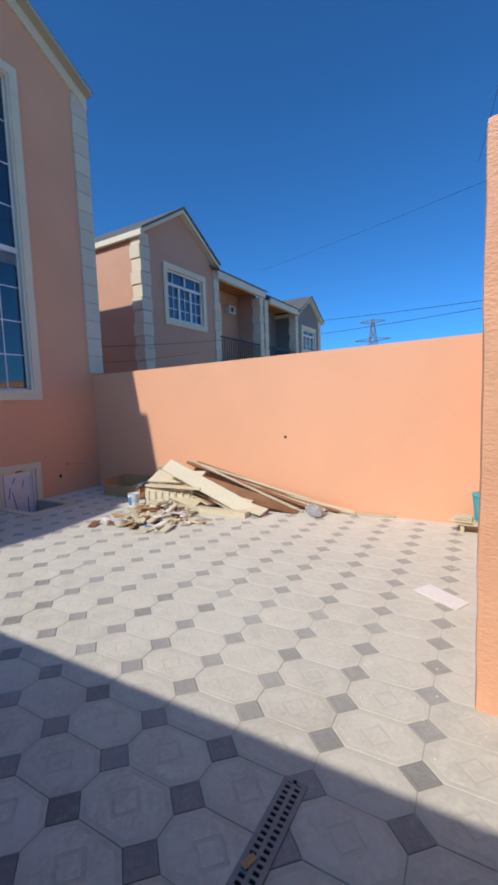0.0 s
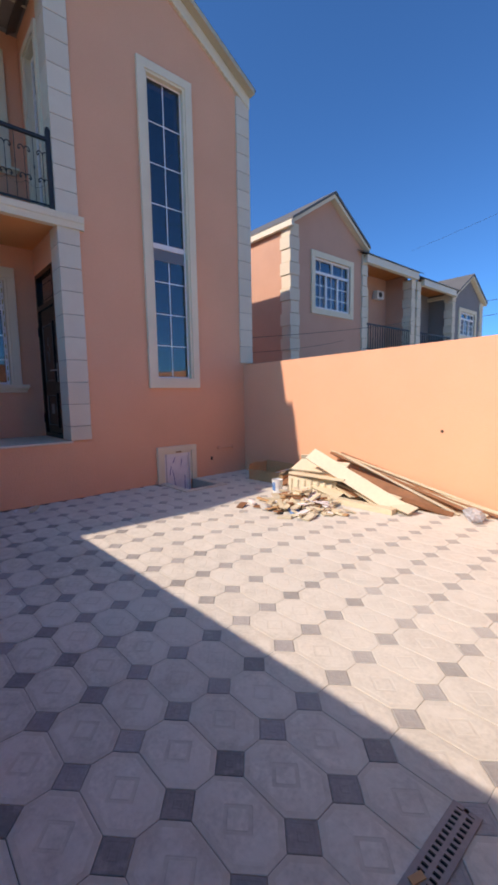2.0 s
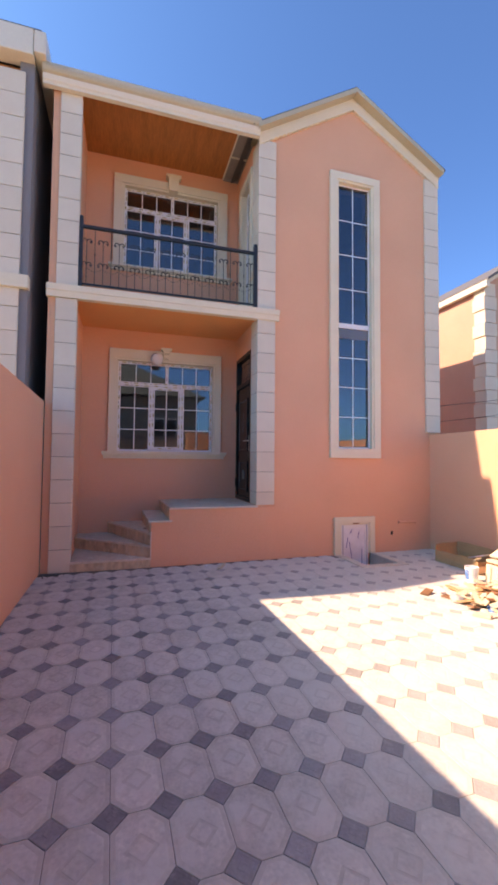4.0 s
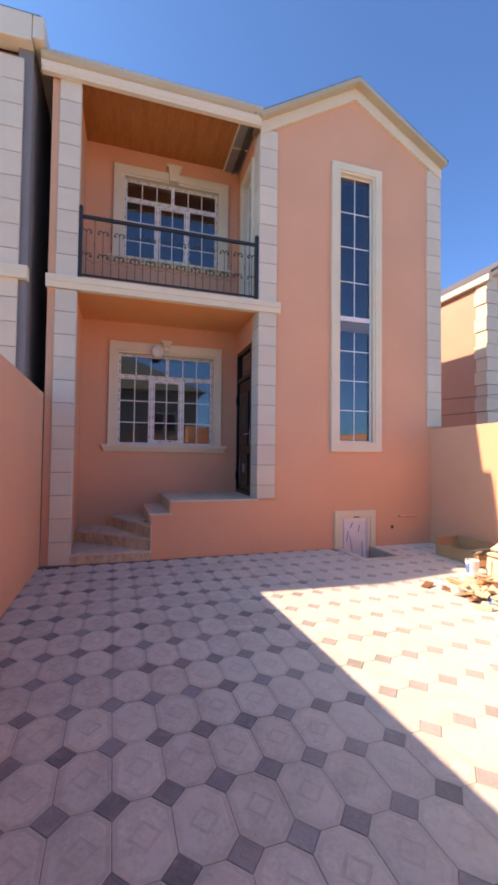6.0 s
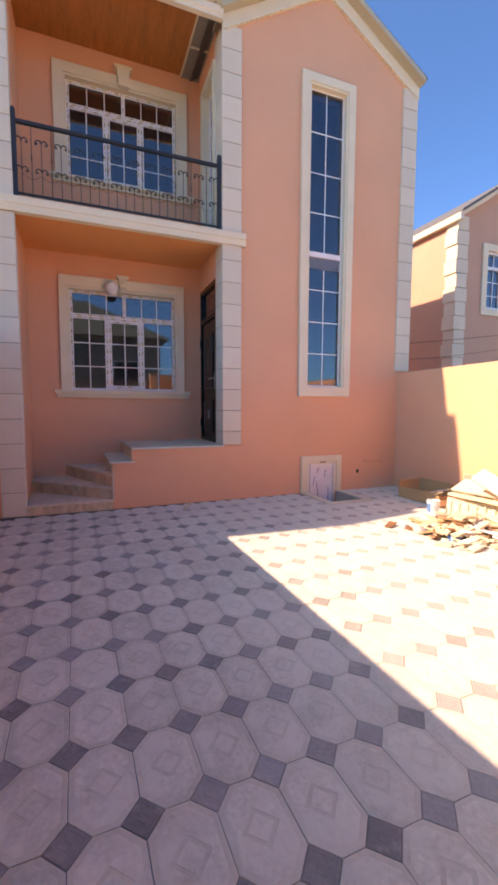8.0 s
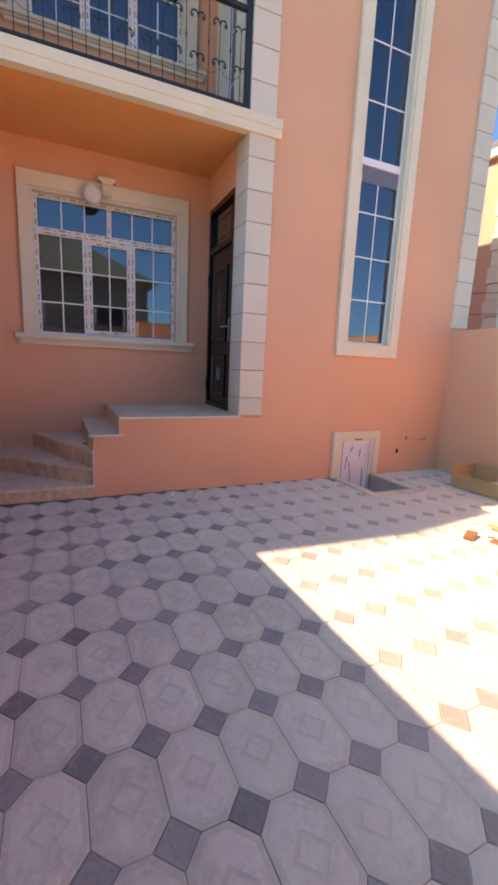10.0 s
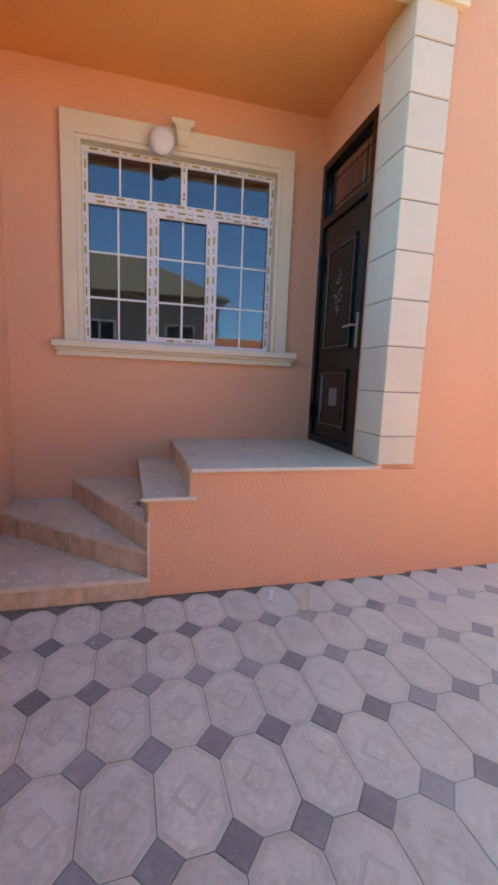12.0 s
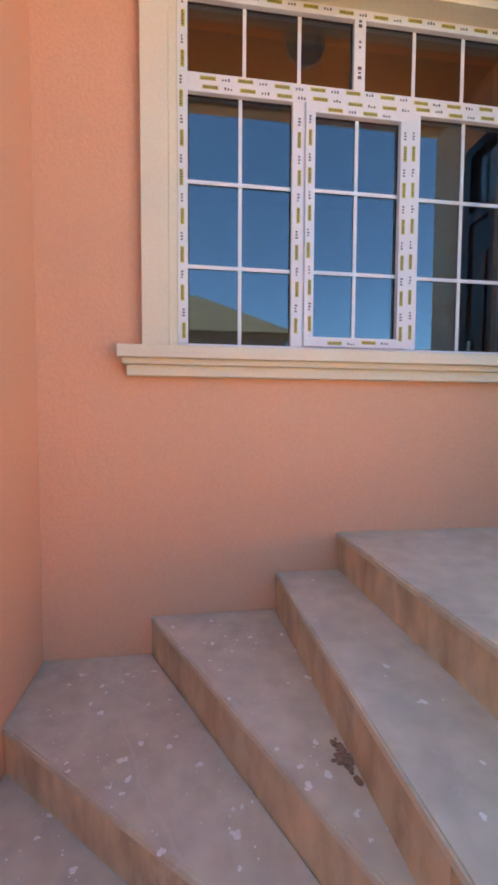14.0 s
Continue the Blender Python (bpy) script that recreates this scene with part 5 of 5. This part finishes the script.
tagged(mesh("mud_patch", mark, dried_mud), "dried brown mud patch on a marble tread", "mud", kind="stuff")

litter = bmesh.new()
random.seed(44)
for k in range(70):
    x, y, r = -6.44 + abs(random.gauss(0, 0.07)), -0.98 + random.gauss(0, 0.11), random.uniform(0.006, 0.02)
    if y > FENCE_L + 0.02:
        bmesh.ops.create_icosphere(litter, subdivisions=1, radius=r, matrix=Matrix.Translation((x, y, r * 0.35)) @ Matrix.Rotation(random.uniform(0, 3), 4, "Z") @ Matrix.Diagonal((1.6, random.uniform(0.5, 1.0), 0.5, 1)))
tagged(mesh("leaf_litter", litter, dark_soil), "dark litter swept against the foot of the porch column", "litter", kind="stuff")

# ---- yard pavers ----
TH = 0.026
CI, SI = math.cos(TH), math.sin(TH)
PXX, PYY = 0.4115, 0.2645
OX, OY = -0.36, 1.96
HX, HY, QX, QY = PXX / 2, PYY / 2, 0.089, 0.083


def lattice(i, j):
    return OX - PXX * i * CI - PYY * j * SI, OY - PXX * i * SI + PYY * j * CI


def octo(inset):
    k = inset * 0.6
    hx, hy, cx, cy = HX - inset, HY - inset, HX - QX - k, HY - QY - k
    return [(hx, cy), (cx, hy), (-cx, hy), (-hx, cy), (-hx, -cy), (-cx, -hy), (cx, -hy), (hx, -cy)]


def lozenge(rx, ry):
    a, b = 0.96, 0.04
    return [(rx * a, ry * b), (rx * b, ry * a), (-rx * b, ry * a), (-rx * a, ry * b), (-rx * a, -ry * b), (-rx * b, -ry * a), (rx * b, -ry * a), (rx * a, -ry * b)]


def rhomb(rx, ry):
    return [(rx, 0), (0, ry), (-rx, 0), (0, -ry)]


def rings(loops):
    verts, faces = [], []
    n = len(loops[0][0])
    for pts, z in loops:
        verts += [(x, y, z) for x, y in pts]
    for r in range(len(loops) - 1):
        for k in range(n):
            a, b = r * n + k, r * n + (k + 1) % n
            faces.append((a, b, b + n, a + n))
    faces.append(tuple(range((len(loops) - 1) * n, len(loops) * n)))
    return verts, faces


OCT = rings([(octo(0.0018), -0.014), (octo(0.0018), -0.0026), (octo(0.005), -0.0010), (octo(0.024), -0.0006), (octo(0.034), 0.0004), (lozenge(0.084, 0.079), 0.0004), (lozenge(0.079, 0.074), -0.0006), (lozenge(0.063, 0.059), -0.0006), (lozenge(0.058, 0.054), 0.0004)])
SQ = rings([(rhomb(QX - 0.003, QY - 0.0028), -0.014), (rhomb(QX - 0.003, QY - 0.0028), -0.0026), (rhomb(QX - 0.007, QY - 0.0066), -0.001), (rhomb(0.068, 0.063), -0.001), (rhomb(0.063, 0.058), -0.002), (rhomb(0.030, 0.028), -0.002), (rhomb(0.024, 0.022), -0.0008), (rhomb(0.012, 0.011), -0.0016)])
DARK_RINGS = {0, 2, 5, 6, 7}  # sides, rims and lozenge grooves: darker colour in place of deeper relief


# worn: the slightly darker material laid on the rim and groove faces.
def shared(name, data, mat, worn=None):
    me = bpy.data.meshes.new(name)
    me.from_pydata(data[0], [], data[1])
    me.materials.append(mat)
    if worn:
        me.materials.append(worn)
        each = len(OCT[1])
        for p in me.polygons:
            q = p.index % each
            p.material_index = 1 if q < each - 1 and q // 8 in DARK_RINGS else 0
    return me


oct_mesh, sq_mesh = shared("octagon_paver", OCT, paver, paver_ring), shared("lozenge_paver", SQ, dark_paver)
paving = thing("pavement", pose(0, 0, 0), "cream octagon pavers with dark lozenge insets, dusty", "pavement", kind="structure")
rest = {"o": ([], []), "s": ([], [])}
for i in range(-4, 17):
    for j in range(-14, 17):
        for kind, me, di, name, data in (("o", oct_mesh, 0.5, "paver", OCT), ("s", sq_mesh, 0.0, "inset", SQ)):
            x, y = lattice(i + di, j + di)
            if not (-6.62 < x < 0.85 and FENCE_L - 0.08 < y < FENCE_R + 0.1):
                continue
            if x < WELL[1] + 0.14 and WELL[2] - 0.16 < y < WELL[3] + 0.16:
                continue
            if kind == "s" and x < -6.44:
                continue
            dz = random.uniform(-0.0025, 0.0)
            if y < 3.1:
                ob = new(name, me)
                ob.parent = paving
                ob.matrix_basis = pose(x, y, dz, random.uniform(-0.25, 0.25), random.uniform(-0.2, 0.2), math.degrees(TH))
            else:
                vs, fs = rest[kind]
                n0 = len(vs)
                vs += [(x + a * CI - b * SI, y + a * SI + b * CI, c + dz) for a, b, c in data[0]]
                fs += [tuple(v + n0 for v in f) for f in data[1]]
for kind, mat, name, lab in (("o", paver, "pavers_far", "cream octagon pavers along the far wall"), ("s", dark_paver, "insets_far", "dark lozenge insets along the far wall")):
    ob = new(name, shared(name, rest[kind], mat, paver_ring if kind == "o" else None))
    ob.parent = paving
    tagged(ob, lab, kind="stuff")
